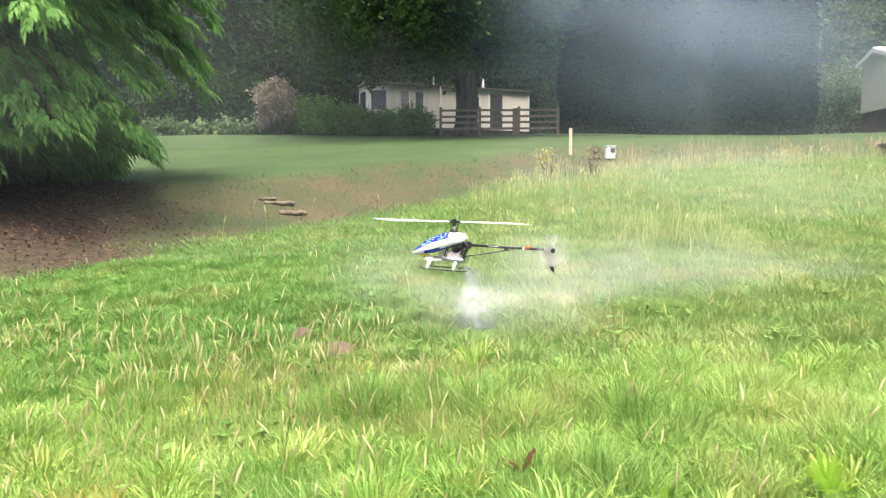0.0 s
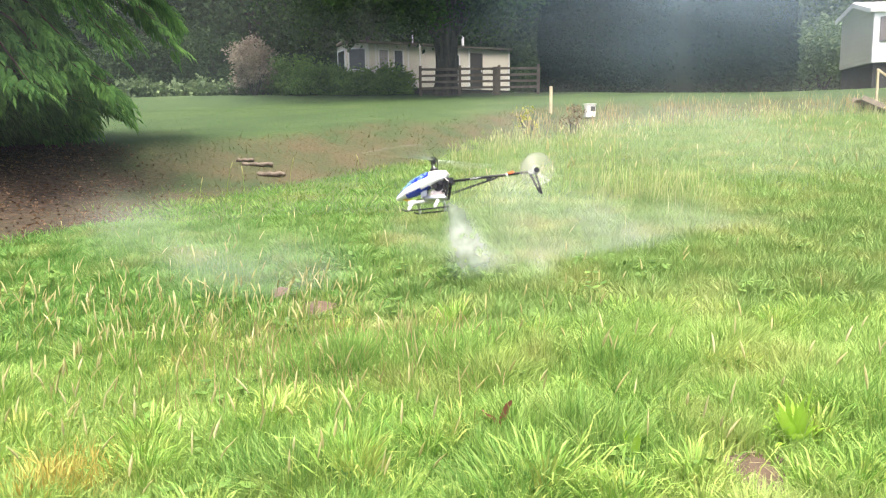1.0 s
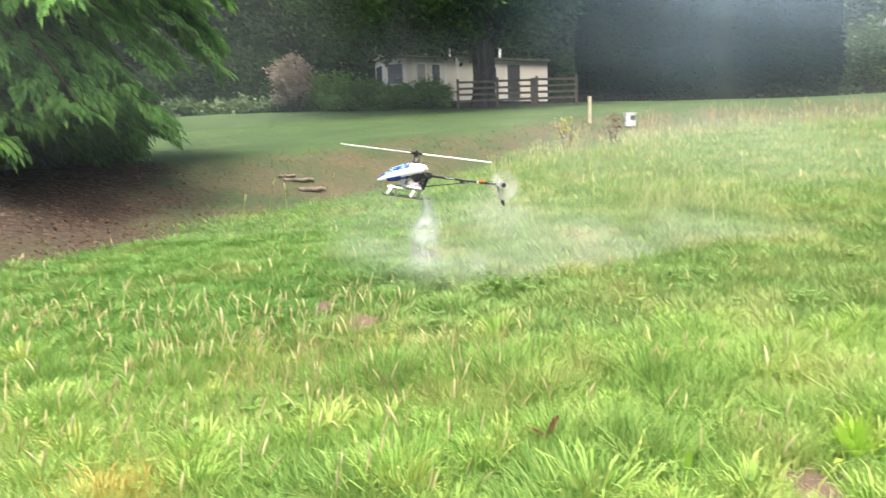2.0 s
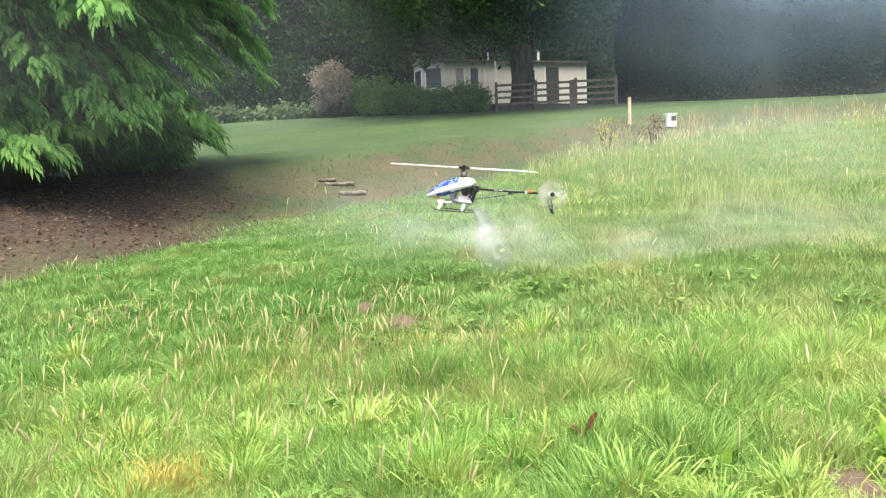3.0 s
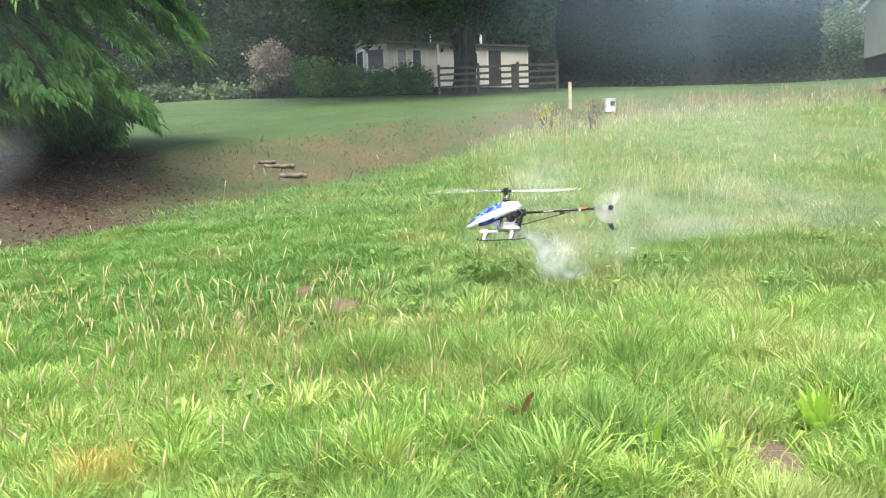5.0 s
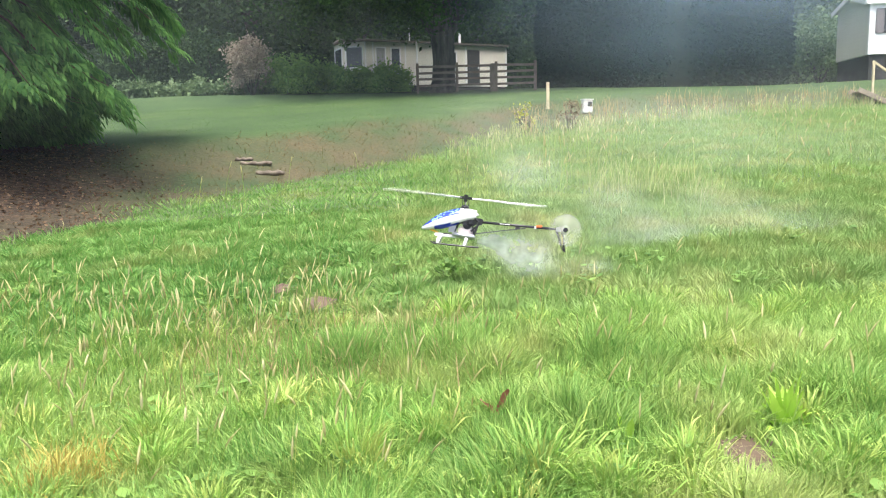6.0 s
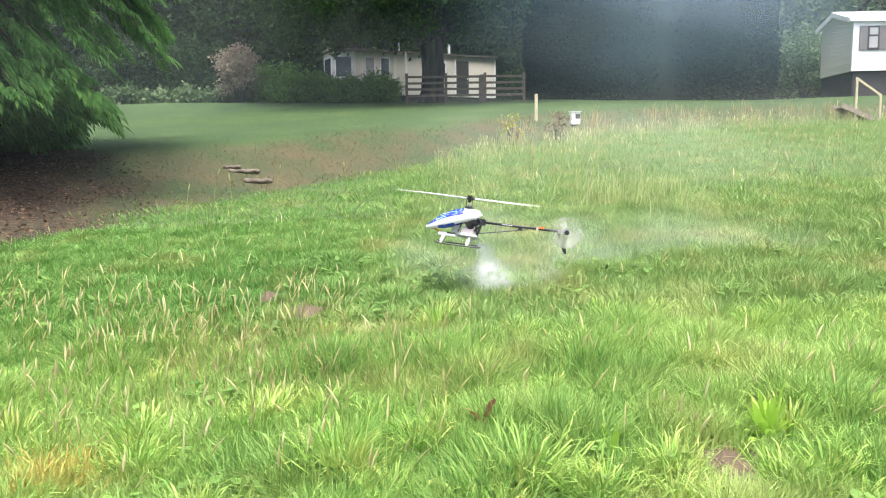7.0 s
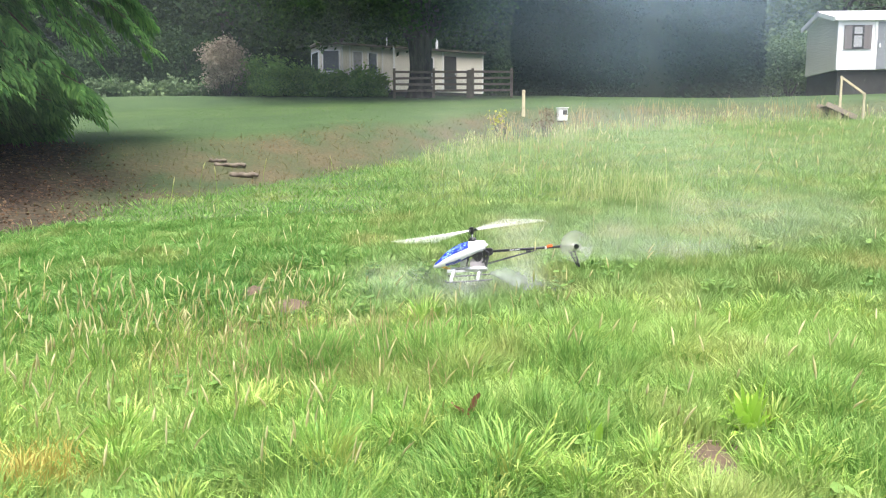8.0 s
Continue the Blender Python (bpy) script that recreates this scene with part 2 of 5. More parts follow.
def axis(lo, hi, fine_lo, fine_hi, fine, grow=1.25):
    a = list(np.arange(fine_lo, fine_hi + 1e-6, fine))
    st = fine
    while a[-1] < hi:
        st *= grow
        a.append(a[-1] + st)
    st = fine
    while a[0] > lo:
        st *= grow
        a.insert(0, a[0] - st)
    return np.array(a)


def ground_mat():
    """Soil and short sward: green in the field, tan and green on the bank, leaf mould under the cedar, mown lawn behind."""
    m, nt, b = mat_base("ground_sward")

    def zone(name):
        at = nt.nodes.new("ShaderNodeAttribute")
        at.attribute_name = name
        return at.outputs["Fac"]
    n1 = noise_node(nt, 0.6, 5, "World")
    n2 = noise_node(nt, 14.0, 5, "World")
    n3 = noise_node(nt, 1.1, 6, "World")
    field = ramp_node(nt, n1, [(0.3, (0.035, 0.070, 0.016)), (0.55, (0.055, 0.100, 0.022)), (0.72, (0.085, 0.105, 0.032))])
    mown = ramp_node(nt, n1, [(0.3, (0.021, 0.050, 0.010)), (0.55, (0.032, 0.068, 0.014)), (0.72, (0.052, 0.082, 0.022))])
    bank = ramp_node(nt, n3, [(0.34, (0.028, 0.052, 0.014)), (0.48, (0.046, 0.054, 0.020)), (0.66, (0.068, 0.058, 0.027))])
    mould = ramp_node(nt, n2, [(0.3, (0.014, 0.009, 0.005)), (0.5, (0.036, 0.023, 0.013)), (0.7, (0.075, 0.047, 0.027))])
    col = mix_col(nt, zone("lawn"), field, mown)
    col = mix_col(nt, zone("bank"), col, bank)
    col = mix_col(nt, zone("litter"), col, mould)
    fine = ramp_node(nt, n2, [(0.3, (0.75, 0.75, 0.75)), (0.7, (1.15, 1.15, 1.15))])
    nt.links.new(mix_col(nt, 1.0, col, fine, "MULTIPLY"), b.inputs["Base Color"])
    b.inputs["Roughness"].default_value = 0.95
    bump(nt, b, n2, 0.6, 0.04)
    return m


def foot_line(x, y):
    """Metres behind the edge of the long grass, which wanders about the bank's foot."""
    return beyond_foot(x, y) + np.interp(x, [-5, -4, -0.8, 1.7, 8], [0.1, 0.5, 0.6, -0.5, -0.7])


def litter_mask(x, y):
    """1 under the cedar, where nothing grows."""
    d = np.hypot((x + 7.3) / 3.5, (y - 10.4) / 3.9)
    return smooth((1.08 - d) / 0.45 + 0.45 * wob(x * 1.3, y * 1.3))


def bank_mask(x, y):
    s = foot_line(x, y) + 0.5 * wob(x * 0.7, y * 0.6)
    top = beyond_foot(x, y) + 0.35 * wob(x * 0.9 + 2, y * 0.8)
    return smooth((s + 0.4) / 1.2) * smooth((3.1 - top) / 1.0) * np.where(x > 4, 0.7, 1)


def lawn_mask(x, y):
    return smooth((beyond_foot(x, y) - 1.9) / 1.0)


def build_ground():
    xs, ys = axis(-400, 400, -16, 22, 0.3), axis(-300, 500, 0, 44, 0.3)
    X, Y = np.meshgrid(xs, ys)
    Z = ground_z(X, Y)
    v = np.stack([X.ravel(), Y.ravel(), Z.ravel()], 1)
    nx, ny = len(xs), len(ys)
    i = (np.arange(ny - 1)[:, None] * nx + np.arange(nx - 1)[None, :]).ravel()
    q = np.stack([i, i + 1, i + nx + 1, i + nx], 1)
    me = mesh_np("ground", v, quads=q, mats=[ground_mat()], smooth_shade=True)
    for zone, k in (("litter", litter_mask(X, Y)), ("bank", bank_mask(X, Y)), ("lawn", lawn_mask(X, Y))):
        me.attributes.new(zone, "FLOAT", "POINT").data.foreach_set("value", np.asarray(k, np.float32).ravel())
    tagged(new("ground", me), "sloping grass field with a brown bank and mown lawn", "ground", kind="structure")


rng = np.random.default_rng(7)


def blades(px, py, h, w, lean, segs=2, base=0.0):
    """Curved grass blades: roots at px, py, heights h, widths w, lean (n, 2) at the tip in metres."""
    n = len(px)
    pz = ground_z(px, py) - 0.01 + base
    a = rng.uniform(0, 2 * np.pi, n)
    wx, wy = np.cos(a) * w / 2, np.sin(a) * w / 2
    rows, levels = [], {1: [0.0], 2: [0.0, 0.5], 3: [0.0, 0.4, 0.75]}[segs]
    for u in levels:
        k = u * u
        wu = 1 - 0.25 * u
        cx, cy, cz = px + lean[:, 0] * k, py + lean[:, 1] * k, pz + h * u
        rows.append(np.stack([cx - wx * wu, cy - wy * wu, cz], 1))
        rows.append(np.stack([cx + wx * wu, cy + wy * wu, cz], 1))
    tip = np.stack([px + lean[:, 0], py + lean[:, 1], pz + h * (1 - 0.25 * np.minimum(1, np.hypot(lean[:, 0], lean[:, 1]) / np.maximum(h, 1e-3)))], 1)
    rows.append(tip)
    k = len(rows)
    v = np.stack(rows, 1).reshape(-1, 3)
    o = np.arange(n)[:, None] * k
    if segs == 3:
        return v, np.concatenate([o + np.array([[0, 1, 3, 2]]), o + np.array([[2, 3, 5, 4]])]), o + np.array([[4, 5, 6]])
    if segs == 2:
        return v, o + np.array([[0, 1, 3, 2]]), o + np.array([[2, 3, 4]])
    return v, None, o + np.array([[0, 1, 2]])


def scatter(n, x0, x1, y0, y1, keep=None, fan=None):
    """Random places; fan widens the strip with distance."""
    x, y = rng.uniform(0, 1, n), np.sqrt(rng.uniform(y0 * y0, y1 * y1, n))
    if fan:
        x = (fan[0] + (fan[1] - fan[0]) * x) * y + rng.uniform(-0.5, 0.5, n)
    else:
        x = x0 + (x1 - x0) * x
    if keep is not None:
        k = rng.uniform(0, 1, n) < keep(x, y)
        x, y = x[k], y[k]
    return x, y


def soil_spots(x, y):
    """0 on the bare earth spots, 1 elsewhere."""
    k = np.ones(np.shape(x))
    for sx, sy, r in SPOTS:
        k = k * np.clip((np.hypot(x - sx, np.where(y < sy, 0.4, 1.0) * (y - sy)) / r - 0.5) / 0.5, 0.0, 1)
    return k


SPOTS = [(1.25, 2.72, 0.18), (-0.77, 5.2, 0.14), (-1.11, 5.6, 0.1)]


def in_field(x, y):
    s = foot_line(x, y)
    s = s + 0.55 * wob(x * 0.9, y * 0.8) + 0.25 * wob(y * 2.3, x * 2.1)
    return smooth(0.55 - s / 1.6) * soil_spots(x, y) * (1 - litter_mask(x, y))


def clump_field(x, y, cell):
    """For each place: the nearest tuft's strength, size and offset."""
    gx, gy = np.floor(x / cell), np.floor(y / cell)
    best = np.full(x.shape, 9.0)
    ox, oy, pw = np.zeros(x.shape), np.zeros(x.shape), np.zeros(x.shape)
    for ix in (-1, 0, 1):
        for iy in (-1, 0, 1):
            cx, cy = gx + ix, gy + iy
            r1 = np.modf(np.abs(np.sin(cx * 12.9898 + cy * 78.233) * 43758.5453))[0]
            r2 = np.modf(np.abs(np.sin(cx * 39.346 + cy * 11.135) * 24634.6345))[0]
            r3 = np.modf(np.abs(np.sin(cx * 73.156 + cy * 52.235) * 13737.7331))[0]
            dx, dy = x - (cx + r1) * cell, y - (cy + r2) * cell
            d = np.hypot(dx, dy) / cell
            k = d < best
            best, ox, oy, pw = np.where(k, d, best), np.where(k, dx, ox), np.where(k, dy, oy), np.where(k, r3, pw)
    return best, ox, oy, pw


def grass_zone(n, y0, y1, h0, w0, segs, cell, name, fan=(-0.75, 0.85)):
    x, y = scatter(n, 0, 0, y0, y1, in_field, fan)
    d, ox, oy, pw = clump_field(x, y, cell)
    tall = 0.6 + 0.5 * pw ** 2 * np.clip(1.3 - 1.4 * d, 0.0, 1)
    low = 0.6 + 0.4 * smooth((x + 0.12 * y) / 2.0) * np.ones_like(x)
    low = np.where(y < 4.3, 1.0, low)
    h = h0 * tall * low * rng.uniform(0.6, 1.25, len(x))
    out = np.stack([ox, oy], 1) * (0.55 * pw)[:, None]
    lean = out + rng.normal(0, 0.3, (len(x), 2)) * h[:, None]
    far = np.hypot(lean[:, 0], lean[:, 1])
    lean *= np.minimum(1, 0.9 * h / np.maximum(far, 1e-4))[:, None]
    v, q, t = blades(x, y, h, w0 * rng.uniform(0.6, 1.3, len(x)), lean, segs)
    low_kind = (rng.uniform(0, 1, len(x)) < 0.85 * smooth((0.4 + 0.03 * y - x) / 2.2) * smooth((y - 3.2) / 2.0)).astype(np.int32)
    return v, q, t, np.concatenate([low_kind] * segs)


def build_grass():
    for args in ((150000, 1.3, 4.4, 0.22, 0.0085, 2, 0.3), (170000, 4.2, 9.0, 0.19, 0.012, 2, 0.34),
                 (215000, 8.6, 23.5, 0.18, 0.019, 1, 0.5)):
        v, q, t, slots = grass_zone(*args, "grass")
        tagged(new("grass", mesh_np("grass", v, q, t, [M_GRASS if args[1] < 4 else M_GRASSM, M_GRASSL], slots=slots)), "long uncut green grass in loose tufts", "grass", kind="stuff")
    # the rest of the meadow, beside and behind the path
    x, y = rng.uniform(-9, 24, 90000), rng.uniform(-14, 20, 90000)
    k = (in_field(x, y) > rng.uniform(0, 1, len(x))) & ((x < -0.7 * y + 0.2) | (x > 0.8 * y - 0.2) | (y < 1.6))
    x, y = x[k], y[k]
    h = rng.uniform(0.08, 0.24, len(x))
    v, q, t = blades(x, y, h, rng.uniform(0.014, 0.028, len(x)), rng.normal(0, 0.35, (len(x), 2)) * h[:, None], 1)
    tagged(new("grass", mesh_np("grass", v, None, t, [M_GRASS])), "long uncut green grass in loose tufts", "grass", kind="stuff")
    x, y = scatter(120000, -12, 20, 8, 27, lambda a, b: bank_mask(a, b) * (1 - litter_mask(a, b)) * 0.8)
    h = rng.uniform(0.03, 0.10, len(x)) * np.where(rng.uniform(0, 1, len(x)) < 0.04, 2.2, 1)
    v, q, t = blades(x, y, h, np.full(len(x), 0.017), rng.normal(0, 0.9, (len(x), 2)) * h[:, None], 1)
    tagged(new("bank_grass", mesh_np("bank_grass", v, None, t, [M_BANKGRASS])), "brownish short grass on the bank", "grass", kind="stuff")

    def lawn(a, b):
        s = beyond_foot(a, b)
        return np.maximum(lawn_mask(a, b), 0.35 * smooth((s + 0.5) / 1.0) * smooth(wob(a * 0.8, b * 0.7) / 0.5)) * (1 - litter_mask(a, b))
    x, y = scatter(30000, -16, 24, 10, 30, lawn)
    h = rng.uniform(0.02, 0.04, len(x))
    v, q, t = blades(x, y, h, np.full(len(x), 0.026), rng.normal(0, 1.0, (len(x), 2)) * h[:, None], 1)
    tagged(new("lawn_grass", mesh_np("lawn_grass", v, None, t, [M_LAWN])), "short mown lawn grass", "grass", kind="stuff")


def build_tufts():
    """Coarse tussocks with long arching blades, and one dry orange tussock."""
    sites = [(-0.3, 2.75, 1.25), (0.43, 2.6, 1.2), (-0.75, 3.2, 0.9), (0.15, 3.1, 0.8), (0.9, 3.3, 0.8), (0.7, 2.45, 0.9), (-1.2, 3.0, 0.9), (2.35, 4.4, 0.9)]
    for _ in range(150):
        y = float(rng.uniform(2.2, 4.7))
        sites.append((float(rng.uniform(-0.65, 0.75)) * y, y, float(rng.uniform(0.4, 0.95))))
    X, Y, H, L = [], [], [], []
    for x, y, k in sites:
        if float(in_field(np.array([x]), np.array([y]))[0]) < 0.6:
            continue
        n = int(190 * k)
        a, r = rng.uniform(0, 2 * np.pi, n), np.abs(rng.normal(0, 0.075 * k, n))
        X.append(x + r * np.cos(a)), Y.append(y + r * np.sin(a))
        h = 0.215 * k * rng.uniform(0.5, 1.15, n)
        H.append(h)
        out = h * rng.uniform(0.15, 1.0, n)
        a2 = a + rng.normal(0, 0.5, n)
        L.append(np.stack([np.cos(a2) * out, np.sin(a2) * out], 1))
    x, y, h, l = np.concatenate(X), np.concatenate(Y), np.concatenate(H), np.concatenate(L)
    v, q, t = blades(x, y, h, rng.uniform(0.005, 0.0105, len(x)) * np.where(y > 5, 1.3, 1), l, 3)
    tagged(new("tussock_grass", mesh_np("tussock_grass", v, q, t, [M_TUFT])), "coarse arching tussocks of bright green grass", "grass", kind="stuff")
    n = 700
    x, y = -0.6 + rng.normal(0, 0.55, n), 3.95 + rng.normal(0, 0.35, n)
    h = rng.uniform(0.14, 0.3, n)
    v, q, t = blades(x, y, h, rng.uniform(0.0025, 0.005, n), rng.normal(0, 0.22, (n, 2)) * h[:, None], 3)
    tagged(new("rusty_grass", mesh_np("rusty_grass", v, q, t, [M_RUST])), "patch of rusty tan flowering grass", "grass", kind="stuff")
    n = 620
    x, y = -1.42 + rng.normal(0, 0.1, n), 2.72 + rng.normal(0, 0.09, n)
    h = rng.uniform(0.1, 0.24, n)
    v, q, t = blades(x, y, h, rng.uniform(0.004, 0.008, n), rng.normal(0, 0.3, (n, 2)) * h[:, None], 3)
    tagged(new("dry_tussock", mesh_np("dry_tussock", v, q, t, [M_ORANGEGRASS])), "dry orange yellow tussock in the green grass", "grass", kind="stuff")


def build_low_weeds():
    """Clover and plantain leaves low in the sward, and straw about the bare patch."""
    n = 700
    x, y = scatter(n, 0, 0, 2.0, 6.5, in_field, (-0.65, 0.75))
    k = smooth((wob(x * 1.7, y * 2.1) + 0.1) / 0.5) > rng.uniform(0, 1, len(x))
    x, y = np.repeat(x[k], 5), np.repeat(y[k], 5)
    p = np.stack([x + rng.normal(0, 0.035, len(x)), y + rng.normal(0, 0.035, len(x)), ground_z(x, y) + rng.uniform(0.05, 0.12, len(x))], 1)
    d = rng.normal(0, 1, (len(p), 3)) * np.array([1, 1, 0.35])
    d /= np.linalg.norm(d, axis=1)[:, None]
    w = np.cross(d, np.array([0, 0, 1.0]))
    sz = rng.uniform(0.018, 0.04, len(p))[:, None]
    v = np.stack([p - d * sz, p - d * sz * 0.2 + w * sz * 0.7, p + d * sz * 0.6 + w * sz * 0.5, p + d * sz, p + d * sz * 0.6 - w * sz * 0.5, p - d * sz * 0.2 - w * sz * 0.7], 1).reshape(-1, 3)
    o = np.arange(len(p))[:, None] * 6
    q = np.concatenate([o + np.array([[0, 1, 2, 3]]), o + np.array([[0, 3, 4, 5]])])
    tagged(new("clover_leaves", mesh_np("clover_leaves", v, q, None, [M_SHRUB])), "low clover and plantain leaves in the grass", "weeds", kind="stuff")
    n = 260
    a, r = rng.uniform(0, 2 * np.pi, n), 0.32 * np.sqrt(rng.uniform(0, 1, n))
    x, y = SPOTS[0][0] + r * np.cos(a), SPOTS[0][1] + r * np.sin(a)
    v, q, t = blades(x, y, rng.uniform(0.015, 0.06, n), rng.uniform(0.003, 0.006, n), rng.normal(0, 0.09, (n, 2)), 2, 0.012)
    tagged(new("dead_straw", mesh_np("dead_straw", v, q, t, [M_STRAW])), "dead straw lying about the bare patch", "straw", kind="stuff")


def build_seed_heads():
    """Green stalks that carry pale feathery spikes."""
    x1, y1 = scatter(5200, 0, 0, 2.2, 7.0, in_field, (-0.7, 0.8))
    patch = smooth((wob(x1 * 1.1, y1 * 1.3) + 0.25) / 0.6)
    keep = rng.uniform(0, 1, len(x1)) < np.where(x1 < 0.04 * y1, 0.8, 0.1) * (0.25 + 0.75 * patch) * (0.12 + 0.88 * smooth((5.3 - y1) / 1.2))
    x1, y1 = x1[keep], y1[keep]
    x2, y2 = scatter(3800, 0, 0, 7.0, 24, in_field, (-0.5, 0.85))
    patch = smooth((wob(x2 * 0.6, y2 * 0.5) + 0.1) / 0.6)
    keep = rng.uniform(0, 1, len(x2)) < np.where((x2 > 0.05 * y2) & (y2 > 9), 0.7, 0.05) * (0.1 + 0.9 * patch)
    x2, y2 = x2[keep], y2[keep]
    x, y = np.concatenate([x1, x2]), np.concatenate([y1, y2])
    field = (beyond_foot(x, y) < -0.3) & (litter_mask(x, y) < 0.05)
    x, y = x[field], y[field]
    n = len(x)
    z = ground_z(x, y)
    near = y < 7.0
    h = np.where(near, rng.uniform(0.24, 0.42, n), rng.uniform(0.3, 0.6, n))
    lean = rng.normal(0, 0.16, (n, 2)) * h[:, None] + np.array([0.02, 0.0])
    th = np.where(near, 0.0014, 0.0035)
    hw = np.where(near, 0.0056, 0.0105) * rng.uniform(0.7, 1.2, n)
    hl = np.where(near, rng.uniform(0.05, 0.1, n), rng.uniform(0.08, 0.14, n))
    foot = np.stack([x, y, z], 1)
    mid = np.stack([x + 0.3 * lean[:, 0], y + 0.3 * lean[:, 1], z + 0.55 * h], 1)
    top = np.stack([x + lean[:, 0], y + lean[:, 1], z + h], 1)
    up = top - mid
    up /= np.linalg.norm(up, axis=1)[:, None]
    side = np.column_stack([lean, np.zeros(n)]) * 0.12
    for levels, mat, nm, label in (
            ([(foot, th), (mid, th), (top, th)], M_TUFT, "grass_stalks", "thin green grass stalks in the meadow"),
            ([(top, hw * 0.3), (top + up * (hl * 0.3)[:, None], hw), (top + up * (hl * 0.7)[:, None] + side * 0.4, hw * 0.85), (top + up * hl[:, None] + side, hw * 0.15)], M_STRAW, "seed_heads", "pale feathery grass seed heads")):
        rows, Q = [], []
        for c, r in levels:
            for j in range(3):
                a = 2 * np.pi * j / 3
                rows.append(c + np.stack([np.cos(a) * r, np.sin(a) * r, 0 * r], 1))
        v = np.stack(rows, 1).reshape(-1, 3)
        o = np.arange(n)[:, None] * len(rows)
        for l in range(len(levels) - 1):
            for j in range(3):
                Q.append(o + np.array([[3 * l + j, 3 * l + (j + 1) % 3, 3 * l + 3 + (j + 1) % 3, 3 * l + 3 + j]]))
        tagged(new(nm, mesh_np(nm, v, np.concatenate(Q), None, [mat])), label, "grass", kind="stuff")


def build_fringe():
    """Tall dry grass standing along the foot of the bank, and dead rusty stalks on it."""
    for n, x0, x1, lo, hi, h0, h1, w, mat, name, label in (
            (5200, 0.5, 15, -1.3, 0.5, 0.2, 0.5, 0.011, M_PALEGRASS, "fringe_grass", "tall pale grass along the foot of the bank"),
            (2600, 2.5, 15, -0.3, 1.6, 0.2, 0.5, 0.012, M_RUST, "dead_stalks", "rusty dead stalks on the bank")):
        x, y = rng.uniform(x0, x1, n * 4), rng.uniform(13, 25, n * 4)
        s = foot_line(x, y)
        k = (s > lo) & (s < hi) & (wob(x * 1.4, y * 1.1) > rng.uniform(-0.5, 0.7, len(x)))
        x, y = x[k][:n], y[k][:n]
        h = rng.uniform(h0, h1, len(x))
        v, q, t = blades(x, y, h, np.full(len(x), w), rng.normal(0, 0.25, (len(x), 2)) * h[:, None], 2)
        tagged(new(name, mesh_np(name, v, q, t, [mat])), label, "grass", kind="stuff")
    # a stand of tall bleached stalks in the open field
    n = 420
    x, y = 2.9 + rng.normal(0, 0.42, n), 9.5 + rng.normal(0, 0.7, n)
    h = rng.uniform(0.25, 0.55, n)
    v, q, t = blades(x, y, h, rng.uniform(0.004, 0.008, n), (rng.normal(0, 0.2, (n, 2)) + np.array([0.12, 0])) * h[:, None], 3)
    tagged(new("bleached_stalks", mesh_np("bleached_stalks", v, q, t, [M_PALEGRASS])), "stand of tall bleached grass stalks", "grass", kind="stuff")


# ---- building blocks ----
def part(name, bm, material, parent=None, label="", smooth_shade=False):
    me = bpy.data.meshes.new(name)
    bmesh.ops.recalc_face_normals(bm, faces=bm.faces)
    bm.to_mesh(me)
    bm.free()
    me.materials.append(material)
    if smooth_shade:
        me.shade_smooth()
    ob = new(name, me)
    ob.parent = parent
    return tagged(ob, label) if label else ob


def add_box(bm, size, m=Matrix(), bevel=0.0):
    r = bmesh.ops.create_cube(bm, size=1, matrix=m @ Matrix.Diagonal((*size, 1)))
    if bevel:
        es = list({e for v in r["verts"] for e in v.link_edges})
        bmesh.ops.bevel(bm, geom=es, offset=bevel, segments=2, affect="EDGES")
    return bm


def box(size, m=Matrix(), bevel=0.0):
    return add_box(bmesh.new(), size, m, bevel)


def add_tube(bm, pts, radii, seg=8):
    pts = [Vector(p) for p in pts]
    if isinstance(radii, (int, float)):
        radii = [radii] * len(pts)
    rings, ref = [], None
    for i, p in enumerate(pts):
        d = (pts[min(i + 1, len(pts) - 1)] - pts[max(i - 1, 0)]).normalized()
        if ref is None:
            ref = d.orthogonal().normalized()
        ref = (ref - d * ref.dot(d)).normalized()
        s = d.cross(ref)
        rings.append([bm.verts.new(p + (ref * math.cos(2 * math.pi * j / seg) + s * math.sin(2 * math.pi * j / seg)) * radii[i]) for j in range(seg)])
    for a, b in zip(rings[:-1], rings[1:]):
        for j in range(seg):
            bm.faces.new((a[j], a[(j + 1) % seg], b[(j + 1) % seg], b[j]))
    bm.faces.new(rings[0][::-1])
    bm.faces.new(rings[-1])
    return bm


def tube(pts, radii, seg=8):
    return add_tube(bmesh.new(), pts, radii, seg)


def loft(sections):
    """A closed skin over rings of equal point count."""
    bm = bmesh.new()
    rings = [[bm.verts.new(p) for p in s] for s in sections]
    n = len(rings[0])
    for a, b in zip(rings[:-1], rings[1:]):
        for j in range(n):
            bm.faces.new((a[j], a[(j + 1) % n], b[(j + 1) % n], b[j]))
    bm.faces.new(rings[0][::-1])
    bm.faces.new(rings[-1])
    return bm


def plate(outline, thick):
    """A flat plate in the xz plane, thick along y."""
    bm = bmesh.new()
    a = [bm.verts.new((x, -thick / 2, z)) for x, z in outline]
    b = [bm.verts.new((x, thick / 2, z)) for x, z in outline]
    n = len(a)
    bm.faces.new(a[::-1])
    bm.faces.new(b)
    for j in range(n):
        bm.faces.new((a[j], a[(j + 1) % n], b[(j + 1) % n], b[j]))
    return bm


def thing(name, m, label, category, group=""):
    ob = new(name)
    ob.matrix_basis = m
    return tagged(ob, label, category, group)


